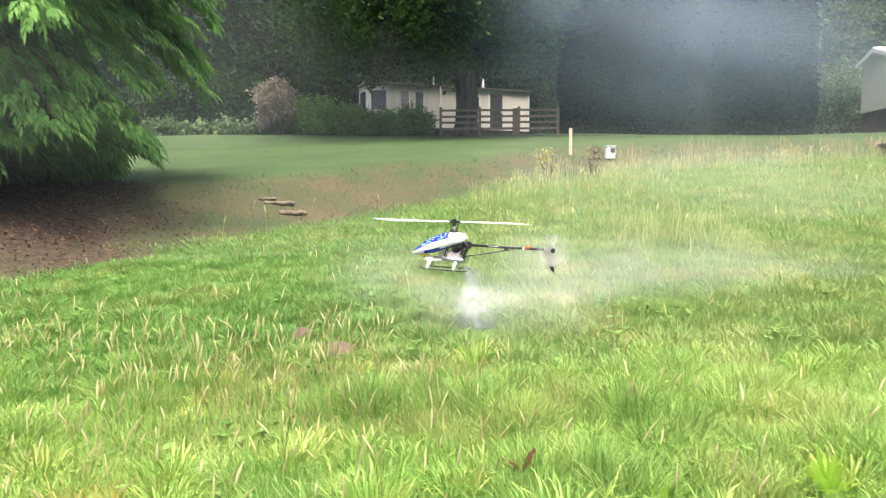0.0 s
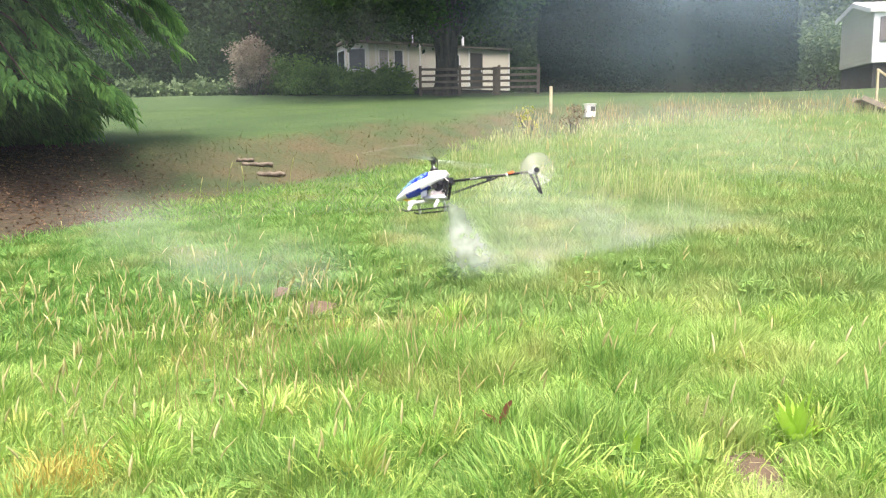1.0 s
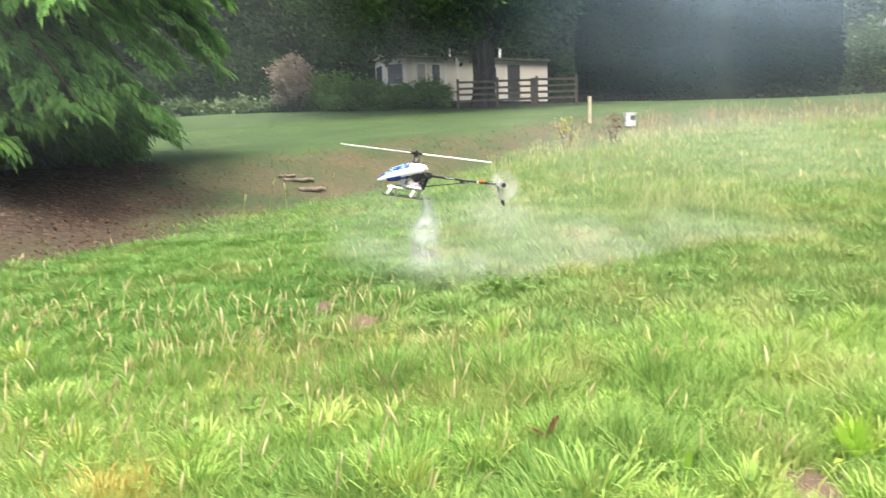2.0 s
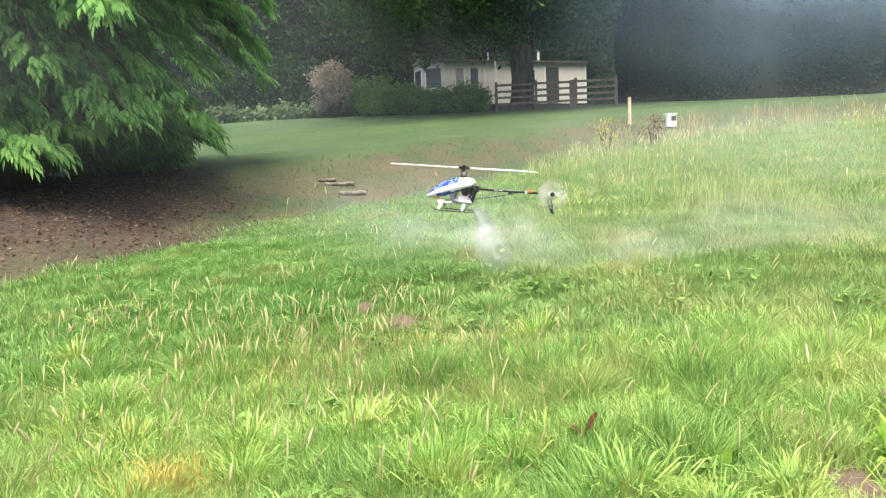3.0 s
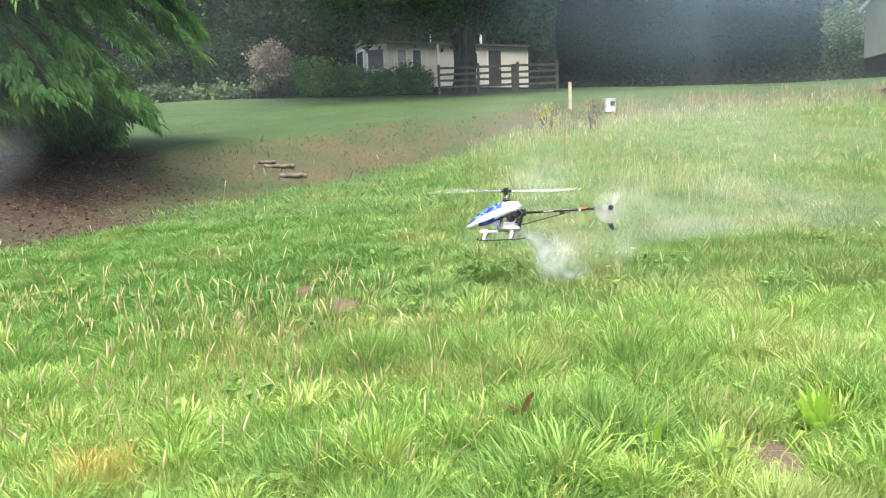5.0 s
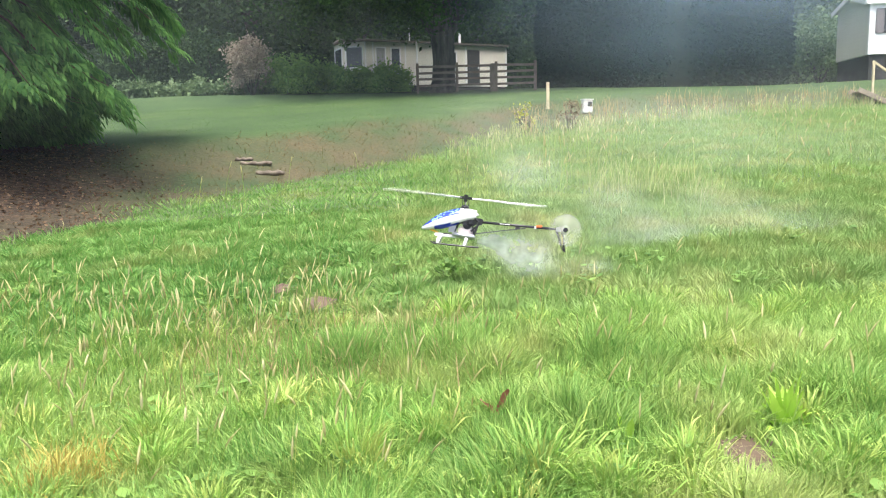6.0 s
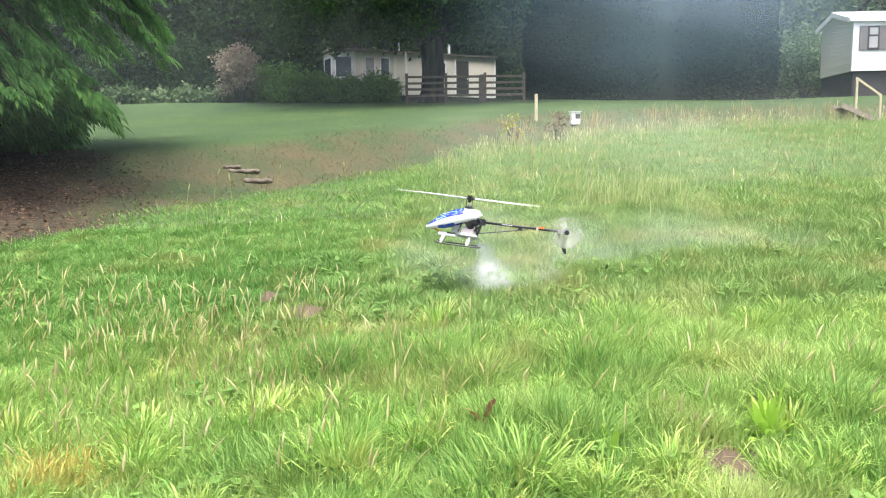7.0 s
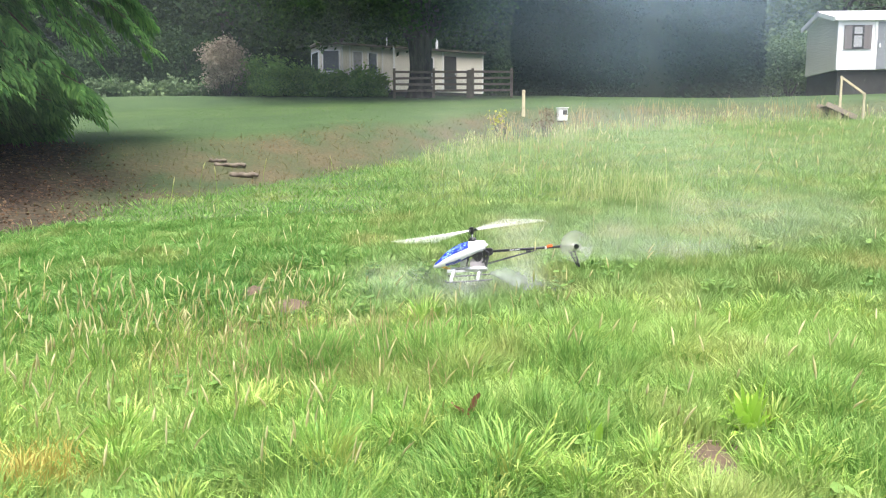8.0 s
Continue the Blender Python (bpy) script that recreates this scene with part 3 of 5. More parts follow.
def leaves(centres, size, flat=0.0, droop=0.0, out=None):
    """Pointed leaves, folded along the midrib, at the given places."""
    n = len(centres)
    d = rng.normal(0, 1, (n, 3))
    if out is not None:
        d += out
    d[:, 2] = d[:, 2] * (1 - flat) - droop
    d /= np.linalg.norm(d, axis=1)[:, None] + 1e-9
    s = np.cross(d, rng.normal(0, 1, (n, 3)))
    s /= np.linalg.norm(s, axis=1)[:, None] + 1e-9
    size = (size * rng.uniform(0.6, 1.3, n))[:, None]
    base, tip = centres - d * size / 2, centres + d * size / 2
    l, r = centres + s * size * 0.3, centres - s * size * 0.3
    v = np.stack([base, l, tip, r], 1).reshape(-1, 3)
    return v, np.arange(n)[:, None] * 4 + np.array([[0, 1, 2, 3]])


def crown_points(n, centre, radii, clumps, spread, shell=0.55, low=-1.0):
    """Leaf places in uneven clumps near the outside of an ellipsoid."""
    c = rng.normal(0, 1, (clumps * 3, 3))
    c /= np.linalg.norm(c, axis=1)[:, None]
    c = c[c[:, 2] > low][:clumps]
    c *= rng.uniform(shell, 1.0, (len(c), 1)) * rng.uniform(0.8, 1.12, (len(c), 1))
    w = rng.integers(0, len(c), n)
    p = c[w] * np.array(radii) + rng.normal(0, 1, (n, 3)) * spread * rng.uniform(0.5, 1.3, len(c))[w][:, None]
    return p + np.array(centre)


# ---- trees and shrubs ----
def build_tree(name, x, y, height, trunk_r, crown_c, crown_r, n, clumps, spread, leaf, mat, label, fork=0.3, low=-1.0, seed=1, bark=None):
    rnd = random.Random(seed)
    z = gz(x, y)
    t = thing(name, pose(x, y, z), label, "tree", "woodland trees" if name == "woodland_tree" else "")
    bm = bmesh.new()
    h = fork * height
    add_tube(bm, [(0, 0, -0.3), (0, 0, 0.05), (0.02, 0, 0.5), (0.05, 0.02, h * 0.5), (0.0, 0, h), (0.15, 0.1, h * 1.6), (0.1, 0, height * 0.6)], [trunk_r * 1.6, trunk_r * 1.3, trunk_r * 1.02, trunk_r * 0.95, trunk_r * 1.05, trunk_r * 0.75, trunk_r * 0.15], 14)
    part("trunk", bm, bark or M_BARK, t, "thick bare trunk", True)
    bm = bmesh.new()
    for i in range(9):
        a = i * 2.4 + rnd.uniform(-0.3, 0.3)
        ex, ey = math.cos(a) * crown_r[0] * 0.75, math.sin(a) * crown_r[1] * 0.75
        ez = crown_c[2] + rnd.uniform(-0.5, 0.5) * crown_r[2]
        add_tube(bm, [(0, 0, h * 0.75), (ex * 0.12, ey * 0.12, h * 1.1), (ex * 0.4, ey * 0.4, h + (ez - h) * 0.5), (ex, ey, ez)], [trunk_r * 0.55, trunk_r * 0.5, trunk_r * 0.3, trunk_r * 0.06], 7)
    part("branchwork", bm, bark or M_BARK, t, "", True)
    p = crown_points(n, crown_c, crown_r, clumps, spread, low=low)
    v, q = leaves(p, leaf, 0.3)
    ob = new("crown", mesh_np("crown", v, q, None, [mat]))
    ob.parent = t
    return t


def build_bush(name, x, y, radii, n, clumps, spread, leaf, mat, label, lift=0.75, stems=True, flat=0.2):
    t = thing(name, pose(x, y, gz(x, y)), label, "bush", {"shrub": "garden shrubs", "low_shrub": "low border plants", "wild_shrub": "wild shrubs"}.get(name, ""))
    bm = bmesh.new()
    for i in range(7):
        a = i * 0.9
        add_tube(bm, [(0.05 * math.cos(a), 0.05 * math.sin(a), -0.1), (radii[0] * 0.3 * math.cos(a), radii[1] * 0.3 * math.sin(a), radii[2] * 0.6), (radii[0] * 0.6 * math.cos(a), radii[1] * 0.6 * math.sin(a), radii[2] * 1.2)], [0.028 * radii[2], 0.02 * radii[2], 0.004], 5)
    part("stems", bm, M_BARK, t)
    p = crown_points(n, (0, 0, radii[2] * lift), radii, clumps, spread, 0.35, -0.75)
    p[:, 2] = np.maximum(p[:, 2], 0.03)
    v, q = leaves(p, leaf, flat)
    ob = new("foliage", mesh_np("foliage", v, q, None, [mat]))
    ob.parent = t
    return t


def build_cedar():
    """Broad cedar with drooping flat sprays."""
    x, y = -8.4, 12.0
    t = thing("cedar_tree", pose(x, y, gz(x, y)), "broad cedar with drooping bright green sprays", "tree")
    part("trunk", tube([(0, 0, -0.3), (0, 0, 0.4), (0.05, 0, 4), (0, 0, 9), (0, 0, 14)], [0.5, 0.38, 0.32, 0.2, 0.04], 12), M_CBARK, t, "", True)
    rnd = random.Random(4)
    bm = bmesh.new()
    pts, outs = [], []
    for i in range(430):
        zb = rnd.uniform(0.6, 9.5)
        a = rnd.uniform(0, 2 * math.pi)
        reach = float(np.interp(zb, [0.6, 2.5, 4.5, 6, 9.5], [2.9, 3.5, 4.6, 4.9, 3.4])) * rnd.uniform(0.55, 1.06)
        c, s = math.cos(a), math.sin(a)
        skirt = -0.15 + 0.95 * max(0, c) + rnd.uniform(0, 0.5)
        ctrl = []
        for u in (0, 0.25, 0.5, 0.75, 1.0):
            r = reach * u
            ctrl.append(Vector((c * r, s * r, max(skirt, zb + 0.5 * math.sin(u * 2.2) - 1.05 * u * u * (0.8 + 0.25 * reach)))))
        add_tube(bm, ctrl, [0.05, 0.04, 0.03, 0.02, 0.006], 4)
        k = int(22 * reach)
        for j in range(k):
            u = 0.3 + 0.72 * (j + rnd.random()) / k
            f = min(u, 0.999) * 4
            i0 = int(f)
            p = ctrl[i0].lerp(ctrl[i0 + 1], f - i0)
            side = rnd.choice((-1, 1)) * rnd.uniform(0.1, 1.0)
            w = 0.7 * (1.15 - u) + 0.12
            pts.append(p + Vector((-s * side * w, c * side * w, -0.16 * abs(side) + rnd.uniform(-0.1, 0.1))))
            outs.append((c * 0.8 - s * side * 0.7 + rnd.uniform(-0.3, 0.3), s * 0.8 + c * side * 0.7 + rnd.uniform(-0.3, 0.3), -0.34 + rnd.uniform(-0.35, 0.25)))
    part("branchwork", bm, M_CBARK, t, "", True)
    P, D = np.array(pts), np.array(outs)
    n = len(P)
    D /= np.linalg.norm(D, axis=1)[:, None]
    S = np.cross(D, np.array([0, 0, 1.0]) + rng.normal(0, 0.4, (n, 3)))
    S /= np.linalg.norm(S, axis=1)[:, None]
    L = rng.uniform(0.2, 0.38, n)
    V = []
    # each spray is a fan of flat fingers that hang at their tips
    for k in range(11):
        u = (k // 2) / 5
        sgn = 0 if k == 10 else (1 if k % 2 else -1)
        ln = L * (0.5 if k == 10 else 0.62 * (1.0 - 0.42 * u)) * rng.uniform(0.8, 1.15, n)
        root = P + D * (L * 0.85 * u)[:, None] + np.array([0, 0, -1]) * (0.3 * L * u * u)[:, None]
        dr = D * 0.9 + S * (sgn * (0.85 - 0.3 * u)) + np.array([0, 0, -0.28 - 0.35 * u]) + rng.normal(0, 0.07, (n, 3))
        dr /= np.linalg.norm(dr, axis=1)[:, None]
        wv = np.cross(dr, np.cross(D, S)) * (0.012 + 0.075 * ln)[:, None]
        mid = root + dr * (ln * 0.6)[:, None]
        V += [root, mid + wv, root + dr * ln[:, None] + np.array([0, 0, -1.0]) * (0.34 * ln)[:, None], mid - wv]
    v = np.stack(V, 1).reshape(-1, 3)
    q = np.arange(n * 11)[:, None] * 4 + np.array([[0, 1, 2, 3]])
    ob = new("sprays", mesh_np("sprays", v, q, None, [M_CEDAR]))
    ob.parent = t


def build_hedge():
    """Tall dense dark conifer hedge."""
    x0, x1, y0, y1, h = 6.2, 18.3, 35.5, 41.0, 12.0
    cx, cy = (x0 + x1) / 2, (y0 + y1) / 2
    t = thing("conifer_hedge", pose(cx, cy, gz(cx, cy) - 0.2), "tall dense dark green conifer hedge in shade", "hedge")
    sx, sy = (x1 - x0) / 2, (y1 - y0) / 2
    secs = []
    for zz, k in ((-0.6, 0.93), (0.6, 0.95), (3, 0.95), (7, 0.93), (10, 0.85), (12, 0.5)):
        secs.append([(sx * k * math.copysign(abs(math.cos(a)) ** 0.55, math.cos(a)), sy * k * math.copysign(abs(math.sin(a)) ** 0.55, math.sin(a)), zz) for a in [2 * math.pi * j / 28 for j in range(28)]])
    # solid core, coloured near-black in place of the shade between the leaves
    part("shade_core", loft(secs), M_CORE, t, "", True)
    n = 90000
    a, zz = rng.uniform(0, 2 * np.pi, n), rng.uniform(-0.3, h, n)
    k = np.interp(zz, [-0.5, 3, 7, 10, 12], [1.0, 1.0, 0.98, 0.9, 0.6]) * (1 + 0.02 * np.sin(7 * a + 2 * zz) + rng.normal(0, 0.018, n))
    p = np.stack([sx * k * np.sign(np.cos(a)) * np.abs(np.cos(a)) ** 0.55, sy * k * np.sign(np.sin(a)) * np.abs(np.sin(a)) ** 0.55, zz], 1)
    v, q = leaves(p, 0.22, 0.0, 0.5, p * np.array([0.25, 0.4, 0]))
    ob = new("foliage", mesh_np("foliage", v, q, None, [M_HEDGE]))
    ob.parent = t


def build_trees():
    build_cedar()
    oak = build_tree("oak_tree", 1.0, 34.0, 17, 0.52, (-0.6, -0.8, 9.5), (8.0, 6.2, 6.3), 56000, 330, 0.7, 0.24, M_OAK, "large spreading oak with a dark leafy crown", 0.17, -1.0, 3)
    # low boughs that hang about the trunk and over the caravan's roof
    p = crown_points(42000, (-1.6, 0.3, 4.9), (7.6, 5.5, 2.3), 300, 0.42, 0.25)
    p = p[(p[:, 2] > 2.45 + 0.5 * wob(p[:, 0] * 0.9, p[:, 1])) & (np.hypot(p[:, 0], p[:, 1] + 0.5) > 0.8)]
    v, q = leaves(p, 0.2, 0.3, 0.3)
    new("low_bough", mesh_np("low_bough", v, q, None, [M_OAK])).parent = oak
    build_hedge()
    specs = [(-27, 47, 17, 7.5, M_WOODS), (-18, 49, 19, 7.0, M_WOODS), (-11.5, 52, 20, 7.0, M_WOODS), (-4, 55, 21, 8, M_WOODS), (4, 56, 20, 8, M_WOODS), (13, 55, 20, 8, M_WOODS),
             (22.5, 47, 17, 6.0, M_PALE), (30, 49, 19, 7.5, M_PALE), (38, 46, 18, 7, M_WOODS), (-36, 44, 18, 8, M_WOODS)]
    for i, (x, y, h, r, mt) in enumerate(specs):
        build_tree("woodland_tree", x, y, h, 0.35, (0, 0, h * 0.5), (r, r * 0.8, h * 0.5), 14000, 100, 1.0, 0.36, mt, "dense leafy woodland tree" if mt is M_WOODS else "pale green hazy woodland tree", 0.3, -1.0, i)
    # closed wall of far woods round the place
    m = 80000
    a = np.where(rng.uniform(0, 1, m) < 0.85, rng.uniform(0.05 * np.pi, 0.95 * np.pi, m), rng.uniform(np.pi, 2 * np.pi, m))
    r = rng.uniform(60, 66, m)
    x, y = r * np.cos(a), 8 + r * np.sin(a)
    z = ground_z(x, y) + 17 * rng.uniform(0, 1, m) ** 0.8 * (0.75 + 0.25 * np.sin(9 * a) * np.sin(23 * a + 1))
    v, q = leaves(np.stack([x, y, z], 1), np.where(a < np.pi, 0.6, 1.6), 0.1)
    # added plain ring: its near-black fills leaf gaps with woodland shade
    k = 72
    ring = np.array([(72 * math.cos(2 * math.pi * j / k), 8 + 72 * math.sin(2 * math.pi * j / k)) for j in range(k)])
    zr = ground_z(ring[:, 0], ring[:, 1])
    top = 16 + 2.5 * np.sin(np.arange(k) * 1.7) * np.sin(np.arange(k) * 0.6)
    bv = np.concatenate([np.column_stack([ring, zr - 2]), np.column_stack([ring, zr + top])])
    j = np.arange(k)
    tagged(new("backdrop", mesh_np("backdrop", bv, np.stack([j, (j + 1) % k, (j + 1) % k + k, j + k], 1), None, [M_CORE])), "plain dark wall standing for the shade within the distant woods", "backdrop", kind="structure")
    tagged(new("far_woods", mesh_np("far_woods", v, q, None, [M_WOODS])), "dark far woodland round the field", "woods", kind="stuff")


def build_undergrowth():
    build_bush("blossom_bush", -8.05, 36.0, (1.25, 1.1, 1.3), 7500, 60, 0.2, 0.12, M_BLOOM, "rounded bush with faded pinkish brown blossom", 1.05)
    for x, y, r in ((-5.2, 35.5, (1.5, 1.2, 0.85)), (-3.2, 35.2, (1.4, 1.1, 0.62)), (-1.5, 35.0, (1.1, 1.0, 0.72)), (-6.5, 37.0, (1.3, 1.2, 1.1)), (-4.6, 37.4, (1.4, 1.0, 0.7))):
        build_bush("shrub", x, y, r, 6500, 55, 0.2, 0.15, M_SHRUB, "dense green garden shrub beside the lawn", 0.7)
    for x in np.arange(-22, -8, 1.15):
        build_bush("low_shrub", float(x), 37.0 + 0.5 * math.sin(x * 2), (0.9, 0.6, 0.45 + 0.15 * math.sin(3 * x)), 1500, 25, 0.15, 0.2, M_PALE, "low ferny undergrowth at the lawn's edge", 0.6)
    for x, y in ((-20, 43), (-15.5, 42), (-11.5, 43), (8.3, 44.5), (21.5, 40), (24.5, 41), (27.5, 40.5)):
        build_bush("wild_shrub", x, y, (2.6, 1.6, 2.1), 9000, 60, 0.35, 0.17, M_PALE if x > 20 else M_WOODS, "tall wild shrub before the woods", 0.8)
    build_bush("weed_clump", 0.16, 5.75, (0.15, 0.1, 0.07), 200, 10, 0.04, 0.05, M_SHRUB, "low clump of dark green weeds in the grass", 0.9)
    build_bush("yellow_weed", 2.6, 18.7, (0.42, 0.35, 0.42), 90, 16, 0.1, 0.07, M_YELLOW, "weed with yellowing leaves on the bank", 0.9)
    build_bush("dry_dock_clump", 3.93, 19.6, (0.28, 0.25, 0.42), 380, 12, 0.06, 0.06, M_FALLEN, "clump of dry brown dock stalks", 0.9)


# ---- caravans, fence and small structures ----
def build_caravan_far():
    a, b = Vector((-3.85, 40.0)), Vector((5.0, 43.9))
    L = (b - a).length
    ang = math.degrees(math.atan2(b.y - a.y, b.x - a.x))
    z0 = gz(0, 41.5) - 0.05
    c = thing("static_caravan", pose(a.x, a.y, z0, 0, 0, ang), "cream static caravan with a mossy flat roof", "caravan")
    W, B, T = 3.0, 0.45, 2.72
    bay = 1.1
    # body with a chamfered bay at its end
    outline = [(bay * 0.9, 0), (L, 0), (L, W), (bay * 0.9, W), (0, W - 0.7), (0, 0.7)]
    part("body", loft([[(x, y, B) for x, y in outline], [(x, y, T) for x, y in outline]]), M_CREAM, c)
    part("underfloor", loft([[(x * 0.998 + 0.01, y * 0.98 + 0.03, -0.3) for x, y in outline], [(x * 0.998 + 0.01, y * 0.98 + 0.03, B) for x, y in outline]]), M_UNDERFLOOR, c)
    ro = [(bay * 0.8, -0.14), (L + 0.12, -0.14), (L + 0.12, W + 0.14), (bay * 0.8, W + 0.14), (-0.16, W - 0.65), (-0.16, 0.65)]
    part("roof", loft([[(x, y, T + 0.002) for x, y in ro], [(x, y, T + 0.11) for x, y in ro], [(L / 2 + (x - L / 2) * 0.96, W / 2 + (y - W / 2) * 0.4, T + 0.26) for x, y in ro]]), M_ROOF, c, "dark mossy roof")

    def window(x, w, zc, h, m=None, glass=M_PANE):
        m = m or pose(x, -0.02, zc)
        f = part("window", add_box(add_box(add_box(add_box(bmesh.new(), (w, 0.06, 0.07), m @ pose(0, 0, h / 2)), (w, 0.06, 0.07), m @ pose(0, 0, -h / 2)), (0.07, 0.06, h - 0.07), m @ pose(-w / 2 + 0.035, 0, 0)), (0.07, 0.06, h - 0.07), m @ pose(w / 2 - 0.035, 0, 0)), M_TRIMW, c)
        part("pane", box((w - 0.14, 0.02, h - 0.07), m @ pose(0, 0.0, 0)), glass, f)
        return f
    window(1.85, 0.62, 1.85, 1.15, glass=M_CURTAIN)
    window(2.72, 0.6, 1.85, 1.15)
    window(6.1, 0.7, 1.9, 0.9)
    dr = part("door", box((0.78, 0.05, 1.95), pose(7.5, -0.02, 1.5), 0.01), M_DARK, c, "dark door")
    part("handle", box((0.05, 0.05, 0.14), pose(7.8, -0.06, 1.5)), M_ALLOY, dr)
    d = math.degrees(math.atan2(0.7, -bay * 0.9))
    window(0, 1.0, 1.9, 1.1, pose(bay * 0.45, 0.35, 1.9, 0, 0, d + 180) @ pose(0, -0.02, 0))
    window(0, 1.3, 1.9, 1.1, pose(0, W / 2, 1.9, 0, 0, -90) @ pose(0, -0.02, 0))
    for x in (bay * 0.9, 1.42, 3.3, 7.02, L - 0.03):
        part("corner_trim", box((0.07, 0.05, T - B - 0.05), pose(x, -0.022, (T + B) / 2)), M_TRIMW, c)
    part("drainpipe", tube([(3.9, -0.22, 0.4), (3.9, -0.22, T + 0.05)], 0.05, 8), M_TRIMW, c, "white drainpipe")
    part("aerial_pole", tube([(3.7, 0.3, T + 0.15), (3.7, 0.3, T + 1.5)], 0.035, 6), M_TRIMW, c, "slim white aerial pole")
    part("flue", tube([(6.95, 0.6, T + 0.12), (6.95, 0.6, T + 0.75)], 0.07, 10), M_TRIMW, c, "short white flue")


def build_caravan_near():
    x, y = 18.7, 31.0
    zf = EYE + 0.113 * y
    g = gz(x + 2, y)
    c = thing("holiday_caravan", pose(x, y, g, 0, 0, -5), "beige holiday caravan with white front and shutters", "caravan")
    F, W, L = zf - g, 2.9, 9.0
    E = F + 2.15
    prof = [(0, F), (W, F), (W, E), (W / 2, E + 0.45), (0, E)]
    part("body", loft([[(0, v, zz) for v, zz in prof], [(L, v, zz) for v, zz in prof]]), M_CLAD2, c)
    for i in range(13):
        part("board", box((0.02, W - 0.02, 0.15), pose(-0.012, W / 2, F + 0.09 + i * 0.163, 0, 3, 0)), M_CLAD2, c)
    part("front_cladding", box((L, 0.03, E - F - 0.02), pose(L / 2, -0.017, (E + F) / 2)), M_TRIMW, c, "white front wall")
    # solid dark box put in for the shade beneath the raised floor
    part("underfloor", box((L - 0.1, W - 0.1, F + 0.4), pose(L / 2, W / 2, (F - 0.4) / 2 - 0.01)), M_UNDERFLOOR, c, "dark box standing for the shaded open underside")
    for s, nm in ((0, "roof"), (1, "roof")):
        ang = math.degrees(math.atan2(0.45, W / 2))
        m = pose(L / 2, W / 4 + s * W / 2, E + 0.26, -ang if s else ang, 0, 0)
        part(nm, box((L + 0.5, 1.72, 0.07), m), M_ROOF2, c, "pale grey pitched roof")
    part("fascia", box((L + 0.5, 0.05, 0.2), pose(L / 2, -0.14, E - 0.02)), M_TRIMW, c)
    for s in (0, 1):
        ang = math.degrees(math.atan2(0.45, W / 2))
        part("bargeboard", box((0.05, 1.7, 0.18), pose(-0.26, W / 4 + s * W / 2, E + 0.2, -ang if s else ang, 0, 0)), M_TRIMW, c)
    part("corner_trim", box((0.1, 0.09, E - F), pose(-0.01, -0.02, (E + F) / 2)), M_TRIMW, c)
    wx, wz = 0.78, F + 1.35
    w = part("window", box((0.46, 0.05, 1.0), pose(wx, -0.045, wz), 0.01), M_DARK, c, "dark framed window")
    part("pane", box((0.34, 0.02, 0.28), pose(wx, -0.075, wz + 0.28)), M_CURTAIN, w)
    part("pane", box((0.34, 0.02, 0.46), pose(wx, -0.075, wz - 0.17)), M_CURTAIN, w)
    for s in (-1, 1):
        part("shutter", box((0.33, 0.05, 1.0), pose(wx + s * 0.41, -0.05, wz), 0.01), M_SHUTTER, c, "brown louvred shutter")
    d = part("door", box((1.0, 0.05, 1.95), pose(2.1, -0.045, F + 1.0), 0.01), M_DOORG, c, "grey door")
    part("handle", box((0.05, 0.06, 0.16), pose(1.7, -0.09, F + 1.0)), M_TRIMW, d)
    part("door_frame", add_box(box((0.08, 0.06, 2.05), pose(1.55, -0.05, F + 1.03)), (0.08, 0.06, 2.05), pose(2.65, -0.05, F + 1.03)), M_TRIMW, c)
    w2 = part("window", box((1.2, 0.05, 1.0), pose(4.4, -0.045, wz), 0.01), M_DARK, c, "dark framed window")
    part("pane", box((1.04, 0.02, 0.84), pose(4.4, -0.075, wz)), M_PANE, w2)
    # wooden steps and rail on the slope before it
    sx, sy = 13.9, 23.0
    st = thing("garden_steps", pose(sx, sy, gz(sx, sy), 0, 0, -12), "worn timber garden steps with a handrail", "steps")
    for i in range(3):
        part("step", box((0.27, 0.8, 0.035), pose(-0.15 + 0.26 * i, 0.1, 0.36 - 0.13 * i), 0.006), M_STEP, st)
        part("riser", box((0.03, 0.8, 0.12), pose(-0.02 + 0.26 * i, 0.1, 0.28 - 0.13 * i)), M_STEP, st)
    for s in (-0.32, 0.52):
        part("stringer", box((1.0, 0.05, 0.14), pose(0.1, s, 0.2, 0, 26, 0)), M_STEP, st)
    part("rail_post", box((0.06, 0.06, 1.35), pose(0.05, -0.3, 0.55)), M_POST, st)
    part("rail_post", box((0.06, 0.06, 1.1), pose(0.75, -0.3, 0.15)), M_POST, st)
    part("handrail", box((0.95, 0.06, 0.06), pose(0.4, -0.3, 0.97, 0, 37, 0)), M_POST, st)


